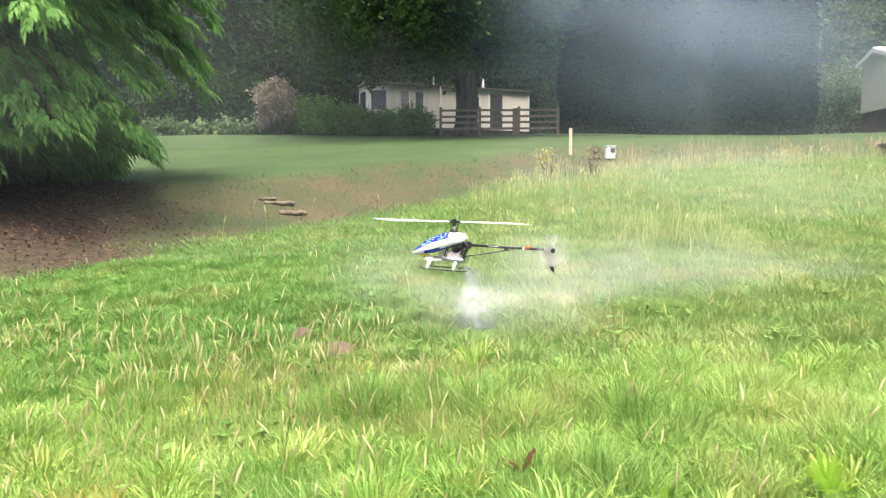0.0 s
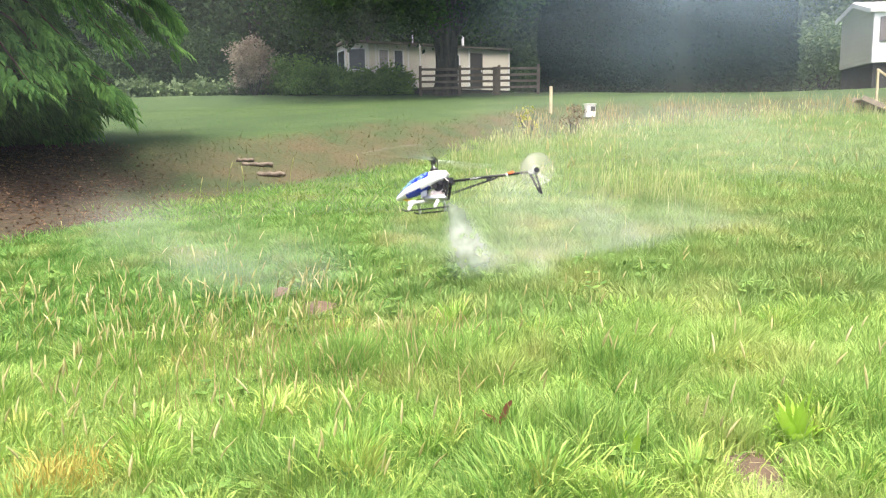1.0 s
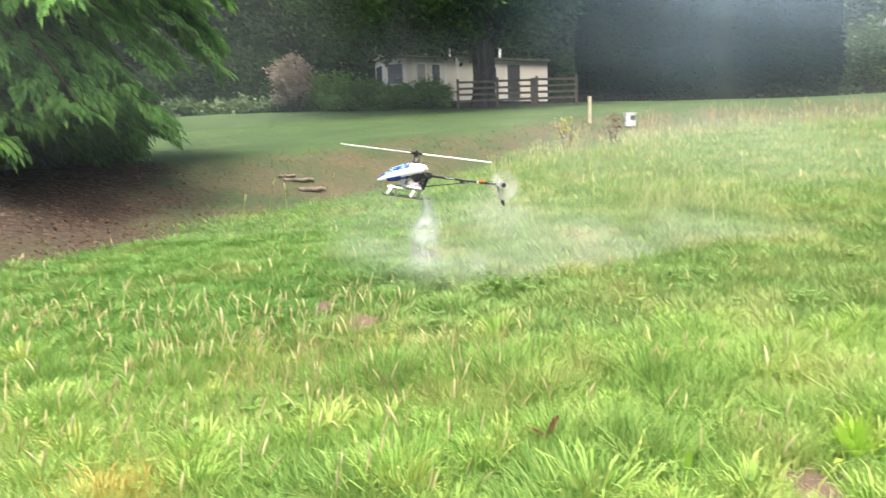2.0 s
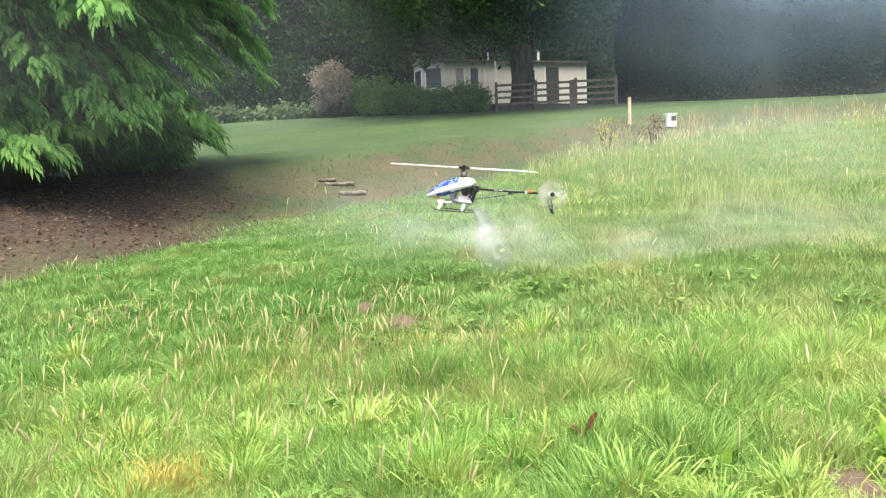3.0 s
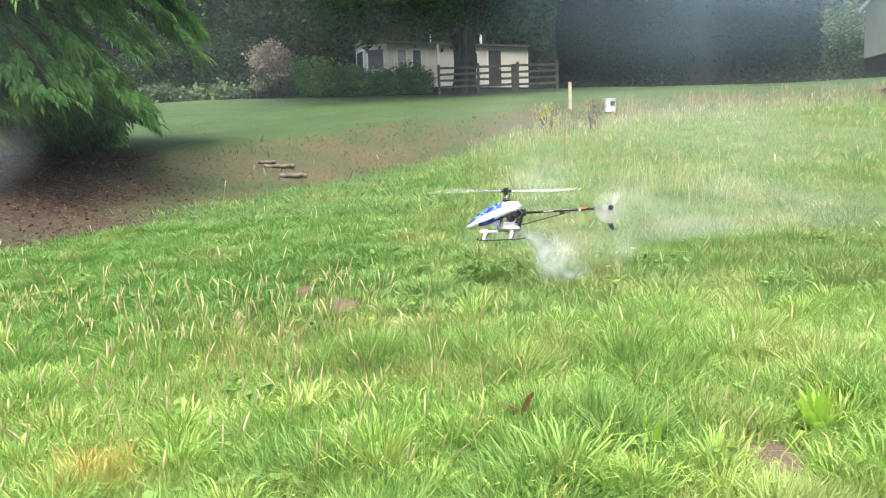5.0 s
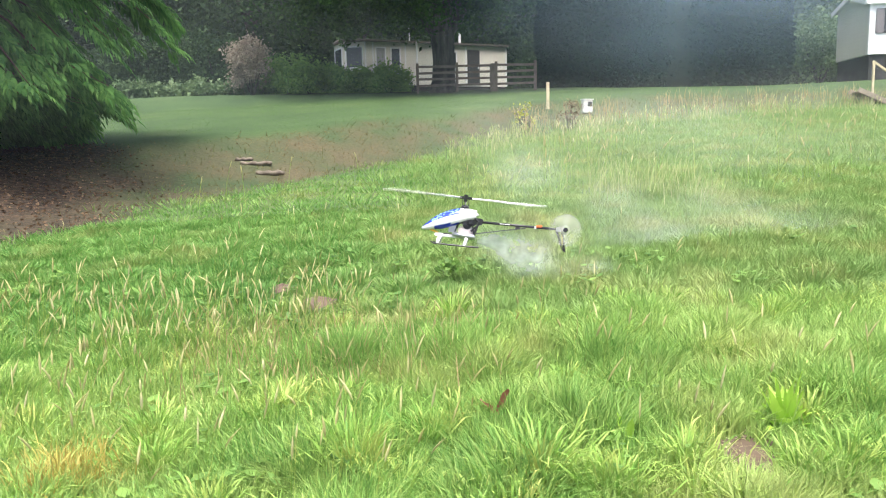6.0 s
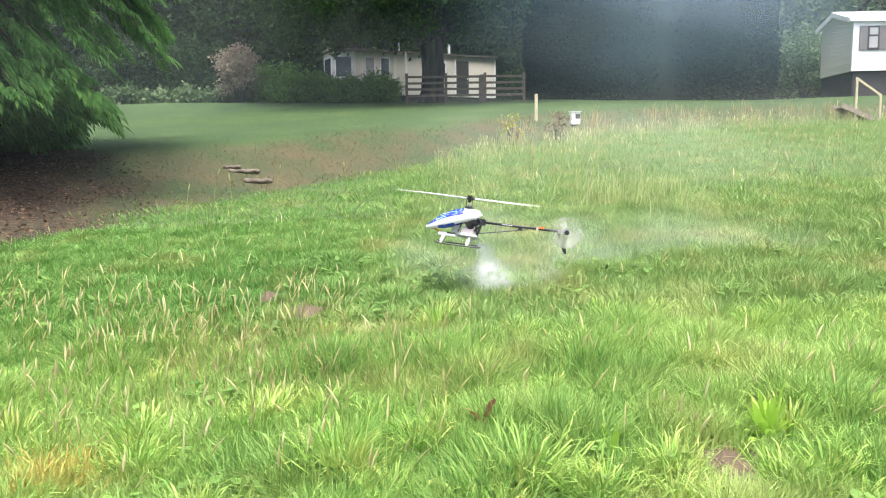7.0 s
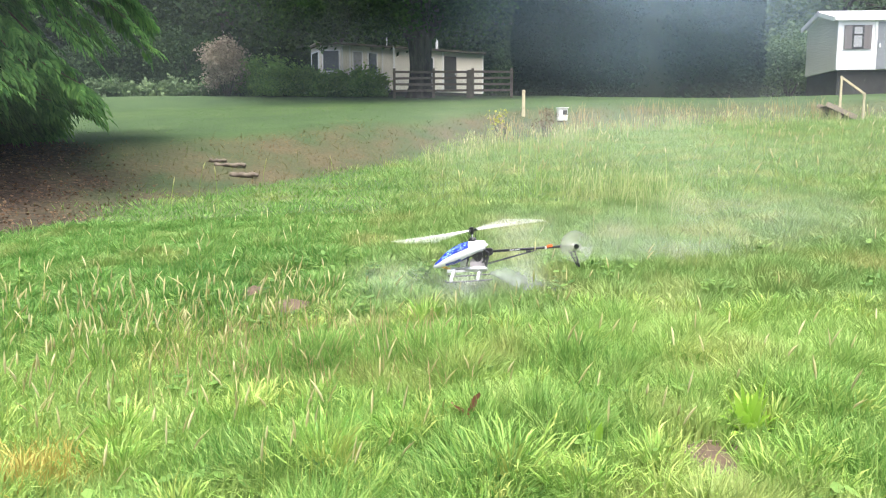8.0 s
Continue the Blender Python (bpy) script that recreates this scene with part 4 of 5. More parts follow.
def build_fence():
    y, x0, x1 = 33.4, -0.15, 5.6
    f = thing("post_and_rail_fence", pose(x0, y, gz(x0, y)), "weathered four-rail wooden fence", "fence")

    def zz(x):
        return gz(x0 + x, y) - gz(x0, y)
    x = 0.0
    step = 1.75
    while x0 + x <= x1:
        part("post", box((0.12, 0.12, 1.5), pose(x, 0, zz(x) + 0.55), 0.01), M_FENCE, f)
        if x0 + x + step <= x1:
            for k in range(4):
                a, b = zz(x), zz(x + step)
                part("rail", box((step, 0.04, 0.1), pose(x + step / 2, -0.08, (a + b) / 2 + 0.32 + 0.27 * k, 0, -math.degrees(math.atan2(b - a, step)) + (0.6 if k % 2 else -0.5), 0)), M_FENCE, f)
        x += step
    part("gate_post", box((0.26, 0.26, 1.6), pose(3.35, -0.1, zz(3.35) + 0.4), 0.02), M_FENCE, f, "thick gate post")
    px, py = 3.7, 21.8
    p = thing("marker_post", pose(px, py, gz(px, py)), "pale wooden post standing on the lawn", "post")
    part("shaft", box((0.085, 0.085, 1.3), pose(0, 0, 3.36 - gz(px, py) - 0.65), 0.01), M_POST, p)
    bx, by = 4.81, 21.6
    b = thing("meter_box", pose(bx, by, 2.27, 0, 0, 15), "small white electricity meter box on a post", "meter box")
    part("stake", box((0.09, 0.07, 0.5), pose(0, 0.05, 0.0)), M_FENCE, b)
    part("housing", box((0.3, 0.16, 0.36), pose(0, 0, 0.36), 0.02), M_BOX, b)
    part("display_window", box((0.14, 0.02, 0.13), pose(0.05, -0.085, 0.42)), M_DARK, b)
    part("lid", box((0.33, 0.2, 0.025), pose(0, 0, 0.555)), M_BOX, b)


def build_logs():
    for i, (x, y, l, r, a) in enumerate(((-3.05, 13.6, 0.55, 0.042, 8), (-2.7, 13.1, 0.5, 0.05, -4), (-3.3, 13.75, 0.3, 0.035, 25))):
        pts = [(-l / 2 + l * k / 9, 0.015 * math.sin(k * 1.1 + i), 0.012 * math.cos(k * 1.7)) for k in range(10)]
        rnd = random.Random(i)
        lg = new("log", None)
        lg.matrix_basis = pose(x, y, gz(x, y) + r * 0.8, 0, 0, a)
        tagged(lg, "short rotten log lying on the bank", "log", "logs on the bank")
        part("wood", tube(pts, [r * rnd.uniform(0.65, 1.15) for _ in pts], 9), M_LOG, lg, "", True)


def build_litter():
    x, y = scatter(30000, -13, -2, 5, 17, lambda a, b: np.clip(litter_mask(a, b) * 1.0 + 0.02 * bank_mask(a, b) * (a < 0), 0, 1))
    p = np.stack([x, y, ground_z(x, y) + 0.015], 1)
    v, q = leaves(p, 0.045, 0.8)
    tagged(new("leaf_litter", mesh_np("leaf_litter", v, q, None, [M_FALLEN])), "brown fallen leaves under the tree", "leaf litter", kind="stuff")


def build_soil():
    for i, (sx, sy, r) in enumerate(SPOTS):
        n, k = 16, 6
        V, Q = [(0, 0, 0.035 + 0.02 * (i > 0))], []
        T = []
        for a in range(k):
            for j in range(n):
                ang, rr = 2 * math.pi * j / n, r * (a + 1) / k
                rr *= 1 + 0.18 * math.sin(3 * ang + i) + 0.1 * math.sin(7 * ang)
                ux, uy = rr * math.cos(ang), rr * 0.9 * math.sin(ang)
                u = (a + 1) / k
                V.append((ux, uy, gz(sx + ux, sy + uy) - gz(sx, sy) + (0.04 if i else 0.012) * (1 - u * u) + rng.uniform(-0.008, 0.008) + 0.004))
        for j in range(n):
            T.append((0, 1 + j, 1 + (j + 1) % n))
        for a in range(k - 1):
            for j in range(n):
                o = 1 + a * n
                Q.append((o + j, o + n + j, o + n + (j + 1) % n, o + (j + 1) % n))
        ob = new("soil_patch", mesh_np("soil_patch", np.array(V), np.array(Q), np.array(T), [M_SOIL], smooth_shade=True))
        ob.matrix_basis = pose(sx, sy, gz(sx, sy))
        tagged(ob, "bare patch of reddish soil in the grass", "soil")


def leaf_blade(bm, root, direction, length, width, curl, side_tilt=0.0):
    d = Vector(direction).normalized()
    s = d.cross(Vector((0, 0, 1)))
    s = (s if s.length > 0.01 else Vector((1, 0, 0))).normalized()
    up = s.cross(d)
    prev = None
    for i in range(7):
        u = i / 6
        w = width * (0.12 + 1.1 * math.sin(math.pi * min(1, u * 0.92 + 0.06)) ** 0.8) * (1 if u < 0.99 else 0.05)
        c = Vector(root) + d * length * u - Vector((0, 0, 1)) * curl * length * u * u
        ripple = 0.1 * width * math.sin(9 * u)
        row = [bm.verts.new(c + s * w / 2 + up * (0.16 * w + ripple)), bm.verts.new(c), bm.verts.new(c - s * w / 2 + up * (0.16 * w - ripple))]
        if prev:
            bm.faces.new((prev[0], row[0], row[1], prev[1]))
            bm.faces.new((prev[1], row[1], row[2], prev[2]))
        prev = row


def build_docks():
    rnd = random.Random(11)
    for x, y, n, ln, mat, label in ((1.48, 2.84, 36, 0.3, M_DOCK, "bright green dock plant with long upright leaves"), (0.81, 2.8, 7, 0.2, M_DOCK, "small green dock plant in the grass")):
        t = thing("dock_plant", pose(x, y, gz(x, y)), label, "plant")
        for i in range(n):
            a = i * 2.4
            tilt = 0.08 + 0.85 * (i / n) ** 1.2 * rnd.uniform(0.7, 1.2)
            bm = bmesh.new()
            leaf_blade(bm, (0.015 * math.cos(a), 0.015 * math.sin(a), 0), (math.cos(a) * tilt, math.sin(a) * tilt, 1.0), ln * rnd.uniform(0.6, 1.05), 0.027 * rnd.uniform(0.5, 1.3), 0.6 * tilt)
            part("leaf", bm, mat, t, "", True)
    t = thing("red_dock", pose(0.3, 3.08, gz(0.3, 3.08)), "dock with two dark red withering leaves", "plant")
    for i, (dx, dz, ln) in enumerate(((-0.5, 0.75, 0.13), (0.25, 1, 0.16))):
        bm = bmesh.new()
        leaf_blade(bm, (0.0 + 0.02 * i, 0, 0.07), (dx, -0.3, dz), ln, 0.045, 0.1)
        part("leaf", bm, M_RED, t, "dark red leaf", True)
    for i in range(8):
        bm = bmesh.new()
        a = i * 0.8
        leaf_blade(bm, (0.1, 0, 0.0), (math.cos(a), math.sin(a), 0.7), 0.15, 0.05, 0.35)
        part("leaf", bm, M_DOCK, t, "", True)


# ---- the model helicopter ----
def build_helicopter():
    """Nose towards -x; origin on the ground line of the skids below the mast."""
    h = thing("model_helicopter", pose(0.3, 5.5, 1.0), "white and blue model helicopter hovering over the grass", "model helicopter")

    def ring(x, zc, hw, hu, hd, n=18, sq=0.85):
        pts = []
        for j in range(n):
            a = 2 * math.pi * j / n
            c, s = math.cos(a), math.sin(a)
            pts.append((x, hw * math.copysign(abs(c) ** sq, c), zc + (hu if s > 0 else hd) * math.copysign(abs(s) ** sq, s)))
        return pts
    secs = [ring(-0.305, 0.112, 0.008, 0.006, 0.006), ring(-0.295, 0.115, 0.022, 0.018, 0.016), ring(-0.26, 0.127, 0.044, 0.036, 0.028), ring(-0.21, 0.15, 0.06, 0.058, 0.04),
            ring(-0.15, 0.17, 0.07, 0.075, 0.052), ring(-0.09, 0.19, 0.07, 0.08, 0.052), ring(-0.03, 0.21, 0.062, 0.075, 0.045), ring(0.03, 0.225, 0.052, 0.06, 0.036), ring(0.09, 0.235, 0.042, 0.042, 0.026)]
    canopy = part("canopy", loft(secs), M_WHITE, h, "glossy white fibreglass canopy", True)
    for f in canopy.data.polygons:
        c = f.center
        if c.x < -0.05 and c.z > 0.148 + (c.x + 0.25) * 0.46 and abs(c.y) < 0.068:
            f.material_index = 1
        if -0.2 < c.x < -0.06 and c.z < 0.145 + (c.x + 0.2) * 0.2:
            f.material_index = 1
    canopy.data.materials.append(M_BLUE)
    rnd = random.Random(5)
    xs = [-0.26, -0.21, -0.15, -0.09, -0.03]
    for i in range(60):
        x = rnd.uniform(-0.23, -0.05)
        zc, hw, hu = (float(np.interp(x, xs, col)) for col in ((0.127, 0.15, 0.17, 0.19, 0.21), (0.044, 0.06, 0.07, 0.07, 0.062), (0.036, 0.058, 0.075, 0.08, 0.075)))
        f = rnd.uniform(0.5, 0.95)
        cy = hw * math.sqrt(1 - (f ** (1 / 0.85)) ** 2) ** 0.85
        part("fleck", box((rnd.uniform(0.006, 0.015), 0.005, rnd.uniform(0.004, 0.009)), pose(x, (-1 if i % 3 else 1) * (cy + 0.001), zc + hu * f, (40 if i % 3 else -40) * -f, -25, 0), 0.001), M_CYAN, canopy)
    part("nose_marking", box((0.07, 0.03, 0.012), pose(-0.215, 0, 0.098, 0, 14, 0), 0.003), M_AMBER, h, "amber nose marking")
    # side frames
    for s in (-0.034, 0.034):
        bm = bmesh.new()
        for p, q, r in (((-0.14, 0.085), (0.08, 0.075), 0.006), ((0.08, 0.075), (0.112, 0.19), 0.009), ((0.112, 0.19), (0.075, 0.225), 0.008), ((0.075, 0.225), (-0.04, 0.165), 0.006),
                        ((-0.04, 0.165), (-0.06, 0.085), 0.005), ((-0.01, 0.17), (0.06, 0.2), 0.012), ((0.06, 0.12), (0.1, 0.16), 0.008), ((0.085, 0.1), (0.06, 0.2), 0.006)):
            add_tube(bm, [(p[0], s, p[1]), (q[0], s, q[1])], r, 6)
        part("side_frame", bm, M_CARBON, h, "black carbon side frame")
    part("gear_case", box((0.06, 0.055, 0.055), pose(0.065, 0, 0.19), 0.008), M_CARBON, h)
    part("rear_cowl", box((0.05, 0.06, 0.024), pose(0.085, 0, 0.247), 0.009), M_SKID, h, "white rear cowl")
    part("drive_gear", tube([(0.03, -0.03, 0.16), (0.03, 0.03, 0.16)], 0.03, 16), M_CARBON, h)
    part("fuel_tank", box((0.12, 0.058, 0.062), pose(0.025, 0, 0.118), 0.012), M_GREYP, h, "translucent grey tank")
    bm = box((0.06, 0.055, 0.05), pose(-0.075, 0, 0.125), 0.006)
    for k in range(5):
        add_box(bm, (0.05, 0.066, 0.004), pose(-0.075, 0, 0.105 + 0.01 * k))
    part("engine", bm, M_ALLOY, h, "finned alloy engine")
    part("muffler", tube([(-0.07, -0.055, 0.09), (0.0, -0.062, 0.083), (0.08, -0.06, 0.078), (0.1, -0.058, 0.07)], [0.014, 0.021, 0.021, 0.008], 12), M_ALLOY, h, "polished exhaust muffler", True)
    part("floor_tray", box((0.25, 0.085, 0.026), pose(-0.08, 0, 0.074), 0.006), M_SKID, h)
    for k in range(4):
        part("servo", box((0.03, 0.02, 0.03), pose(0.055 - 0.04 * (k % 2), -0.042 if k < 2 else 0.042, 0.185 - 0.02 * (k % 2)), 0.003), M_CARBON, h)
    for k in range(8):
        part("bolt", box((0.007, 0.005, 0.007), pose(-0.1 + 0.027 * k, -0.036, 0.1 + 0.012 * ((k * 3) % 5))), M_ALLOY, h)
    # landing gear
    for s in (-1, 1):
        part("skid", tube([(-0.22, s * 0.115, 0.022), (-0.2, s * 0.115, 0.008), (-0.1, s * 0.115, 0.006), (0.1, s * 0.115, 0.006), (0.13, s * 0.115, 0.008)], 0.0055, 8), M_CARBON, h, "black skid tube", True)
    for x in (-0.155, 0.04):
        for s in (-1, 1):
            part("strut", tube([(x, s * 0.03, 0.066), (x - 0.006, s * 0.07, 0.058), (x - 0.014, s * 0.105, 0.025), (x - 0.016, s * 0.115, 0.006)], [0.012, 0.012, 0.012, 0.01], 8), M_SKID, h, "white skid strut", True)
    # tail
    part("tail_boom", tube([(0.09, 0, 0.195), (0.7, 0, 0.195)], 0.0095, 12), M_CARBON, h, "black carbon tail boom", True)
    part("boom_clamp", box((0.055, 0.05, 0.05), pose(0.115, 0, 0.195), 0.006), M_CARBON, h)
    for s in (-1, 1):
        part("boom_support", tube([(0.09, s * 0.028, 0.105), (0.46, s * 0.008, 0.182)], 0.0035, 6), M_CARBON, h)
    for k in range(6):
        part("boom_marking", box((0.008, 0.002, 0.007), pose(0.27 + 0.013 * k, -0.0095, 0.196)), M_TRIMW, h, "small white bar")
    part("rudder_servo", box((0.035, 0.028, 0.02), pose(0.4, 0, 0.177), 0.003), M_CARBON, h)
    part("warning_tape", box((0.045, 0.026, 0.018), pose(0.555, 0, 0.203, 0, -8, 0), 0.004), M_ORANGE, h, "orange tape round the boom")
    part("tape_tail", box((0.02, 0.024, 0.02), pose(0.528, 0, 0.194), 0.004), M_TRIMW, h)
    part("tail_gearbox", box((0.07, 0.032, 0.034), pose(0.715, 0, 0.197), 0.006), M_ALLOY, h, "alloy tail gearbox")
    part("pitch_plate", tube([(0.735, -0.016, 0.197), (0.735, -0.045, 0.197)], 0.011, 10), M_ALLOY, h)
    fin = part("tail_fin", plate([(0.715, 0.19), (0.732, 0.19), (0.775, 0.055), (0.785, 0.035), (0.8, 0.035), (0.765, 0.19), (0.752, 0.19), (0.776, 0.085), (0.772, 0.07)], 0.004), M_CARBON, h, "black cut-out tail fin")
    fin.matrix_basis = pose(-0.035, 0, 0)
    bm = box((0.05, 0.004, 0.006), pose(0.752, 0, 0.15, 0, 0, 0))
    add_box(bm, (0.045, 0.004, 0.006), pose(0.765, 0, 0.105))
    add_tube(bm, [(0.715, 0, 0.19), (0.778, 0, 0.045)], 0.005, 6)
    add_tube(bm, [(0.76, 0, 0.19), (0.795, 0, 0.04)], 0.005, 6)
    part("fin_braces", bm, M_CARBON, h).matrix_basis = pose(-0.035, 0, 0)
    # rotor head
    part("mast", tube([(0, 0, 0.16), (0, 0, 0.36)], 0.006, 8), M_ALLOY, h, "steel main shaft", True)
    part("swashplate", tube([(0, 0, 0.285), (0, 0, 0.293), (0, 0, 0.3), (0, 0, 0.308)], [0.03, 0.032, 0.026, 0.02], 14), M_CARBON, h, "", True)
    for a in (0.5, 2.6, 4.7):
        part("pushrod", tube([(0.027 * math.cos(a), 0.027 * math.sin(a), 0.22), (0.027 * math.cos(a), 0.027 * math.sin(a), 0.37)], 0.003, 5), M_CARBON, h)
    bm = tube([(0, 0, -0.03), (0, 0, 0.022)], [0.014, 0.017], 10)
    add_box(bm, (0.1, 0.022, 0.02), Matrix(), 0.004)
    head = part("rotor_head", bm, M_CARBON, h, "black rotor head with blade grips")
    for s in (0, 180):
        m = pose(0, 0, 0, 0, 0, s) @ pose(0, 0, 0, 1.5, 0, 0)
        bl = []
        for x, w in ((0.05, 0.022), (0.075, 0.03), (0.11, 0.052), (0.6, 0.05), (0.612, 0.04)):
            bl.append([m @ Vector((x, y, z)) for y, z in ((-w * 0.35, 0), (-w * 0.2, 0.006), (w * 0.25, 0.005), (w * 0.65, 0), (w * 0.25, -0.005), (-w * 0.2, -0.006))])
        part("main_blade", loft(bl), M_BLADE, head, "long white rotor blade")
    tr = part("tail_rotor", tube([(0, -0.012, 0), (0, 0.012, 0)], 0.018, 12), M_CARBON, h, "spinning tail rotor")
    for s in (0, 180):
        m = pose(0, 0, 0, 0, s, 0)
        bl = [[m @ Vector((w, y, z)) for w, y in ((-k, 0), (0, 0.003), (k, 0), (0, -0.003))] for z, k in ((0.02, 0.004), (0.04, 0.005), (0.11, 0.005), (0.118, 0.003))]
        part("tail_blade", loft(bl), M_BLADE, tr, "white tail blade")
    V, A, Q = [], [], []
    for i, (r, k) in enumerate(((0.02, 0.9), (0.034, 0.8), (0.036, 0.62), (0.095, 0.6), (0.116, 0.5), (0.122, 0.0))):
        for j in range(32):
            V.append((r * math.cos(2 * math.pi * j / 32), -0.004, r * math.sin(2 * math.pi * j / 32)))
            A.append(k)
            if i:
                Q.append(((i - 1) * 32 + j, (i - 1) * 32 + (j + 1) % 32, i * 32 + (j + 1) % 32, i * 32 + j))
    ob = new("blade_sweep", mesh_np("blade_sweep", np.array(V), np.array(Q), None, [M_SPIN], A))
    ob.parent = tr
    return h, head, tr


# ---- smoke ----
def veil_mesh(name, radius, flat, mat, seed):
    """One wide, thin veil that fades to its rim."""
    r_ = np.random.default_rng(seed)
    seg, rad = 28, np.linspace(0.001, 1, 12)
    t = 2 * np.pi * np.arange(seg) / seg
    w = 1 + 0.2 * np.sin(2 * t + r_.uniform(0, 6)) + 0.1 * np.sin(5 * t + r_.uniform(0, 6))
    V = np.stack([radius * rad[:, None] * w * np.cos(t), radius * 0.1 * rad[:, None] * np.sin(2 * t + seed), flat * radius * rad[:, None] * w * np.sin(t)], 2).reshape(-1, 3)
    A = np.repeat(np.cos(rad * np.pi / 2) ** 2, seg)
    Q = [(l * seg + j, l * seg + (j + 1) % seg, (l + 1) * seg + (j + 1) % seg, (l + 1) * seg + j) for l in range(len(rad) - 1) for j in range(seg)]
    return mesh_np(name, V, np.array(Q), None, [mat], A, True)


def billow_mesh(name, width, height, puffs, mat, seed, back=0.0):
    """A billowing veil, thick where its puffs (x, z, radius, flatness, weight) overlap and gone at its rim; back: how far it leans away with height."""
    nx, nz = 56, 36
    X, Z = np.meshgrid(np.linspace(-1, 1, nx), np.linspace(-1, 1, nz))
    clear = np.ones_like(X)
    for x, z, r, flat, k in puffs:
        clear *= 1 - k * np.exp(-2.2 * (((X * width / 2 - x) / r) ** 2 + ((Z * height / 2 - z) / (r * flat)) ** 2))
    veil = (1 - clear) * smooth((1 - np.abs(X)) / 0.35) * smooth((1 - np.abs(Z)) / 0.45)
    depth = 0.06 * height * (np.sin(3.1 * X + seed) + np.sin(4.3 * Z + 2.2 * X)) + back * Z * height / 2
    v = np.stack([X * width / 2, depth, Z * height / 2], 2).reshape(-1, 3)
    i = (np.arange(nz - 1)[:, None] * nx + np.arange(nx - 1)[None, :]).ravel()
    return mesh_np(name, v, np.stack([i, i + 1, i + nx + 1, i + nx], 1), None, [mat], veil.ravel(), True)


def drift_puffs(n, sx, sz, r, seed, flat=0.55):
    rnd = random.Random(seed)
    return [(sx * (2 * (k + rnd.random()) / n - 1), rnd.uniform(-sz, sz), r * rnd.uniform(0.6, 1.35), flat, rnd.uniform(0.2, 0.6)) for k in range(n)]


def build_smoke():
    stream = []
    for k in range(12):
        u = k / 11
        stream.append((0.03 * math.sin(6 * u), 0.27 - 0.48 * u, 0.035 + 0.135 * u ** 0.8, 0.95, 0.9 - 0.45 * u))
    jet = new("exhaust_smoke", billow_mesh("exhaust_smoke", 0.75, 0.75, stream, M_JET, 3))
    jet.data.transform(Matrix.Translation((0, 0, -0.29)))
    tagged(jet, "white smoke streaming from the exhaust", "smoke")
    under = new("smoke_cloud", billow_mesh("smoke_cloud", 1.9, 0.8, drift_puffs(7, 0.55, 0.07, 0.26, 5), M_DRIFT, 5, 0.6))
    tagged(under, "thin white smoke spreading over the grass", "smoke", "drifting smoke")
    left = new("smoke_cloud", billow_mesh("smoke_cloud", 2.8, 1.2, drift_puffs(7, 0.8, 0.12, 0.45, 21), M_DRIFT2, 21, 0.8))
    tagged(left, "thin white smoke rolling away over the grass", "smoke", "drifting smoke")
    second = new("smoke_cloud", billow_mesh("smoke_cloud", 3.4, 1.7, drift_puffs(7, 0.85, 0.2, 0.6, 27), M_DRIFT3, 27, 0.8))
    tagged(second, "thin white smoke rolling away towards the cedar", "smoke", "drifting smoke")
    right = new("smoke_cloud", billow_mesh("smoke_cloud", 4.6, 1.9, drift_puffs(10, 1.5, 0.25, 0.65, 8, 0.6), M_DRIFT2, 8, 1.0))
    tagged(right, "thin white smoke drifting over the grass", "smoke", "drifting smoke")
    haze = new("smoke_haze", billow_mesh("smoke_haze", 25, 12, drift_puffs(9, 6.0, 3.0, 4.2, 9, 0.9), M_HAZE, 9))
    tagged(haze, "bluish smoke haze hanging before the dark hedge", "smoke", "drifting smoke")
    side = new("smoke_haze", billow_mesh("smoke_haze", 15, 3.2, drift_puffs(10, 5.5, 0.5, 2.2, 12, 0.4), M_VEIL, 12, 2.0))
    tagged(side, "thin smoke haze lying over the field", "smoke", "drifting smoke")
    # added sheet: pales the dark trees the way a lens veil does
    mist = new("smoke_haze", veil_mesh("smoke_haze", 30.0, 0.5, M_HAZE_LIFT, 30))
    tagged(mist, "thin blue haze sheet added to lift the dark trees behind", "smoke", "drifting smoke")
    # smoke haze sheet added to lighten the dark gaps in the cedar
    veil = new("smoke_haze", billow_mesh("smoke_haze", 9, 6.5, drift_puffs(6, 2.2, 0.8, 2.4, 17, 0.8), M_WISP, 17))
    tagged(veil, "thin smoke haze before the cedar, added to pale its dark inside", "smoke", "drifting smoke")
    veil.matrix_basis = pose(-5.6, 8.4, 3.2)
    return jet, under, left, second, right, haze, side, mist


build_ground()
build_grass()
build_tufts()
build_low_weeds()
build_seed_heads()
build_fringe()
build_trees()
build_undergrowth()
build_caravan_far()
build_caravan_near()
build_fence()
build_logs()
build_litter()
build_soil()
build_docks()
HELI, HEAD, TAIL = build_helicopter()
JET, UNDER_CLOUD, LEFT_CLOUD, SECOND_CLOUD, RIGHT_CLOUD, HAZE, SIDE, HAZE_LIFT = build_smoke()

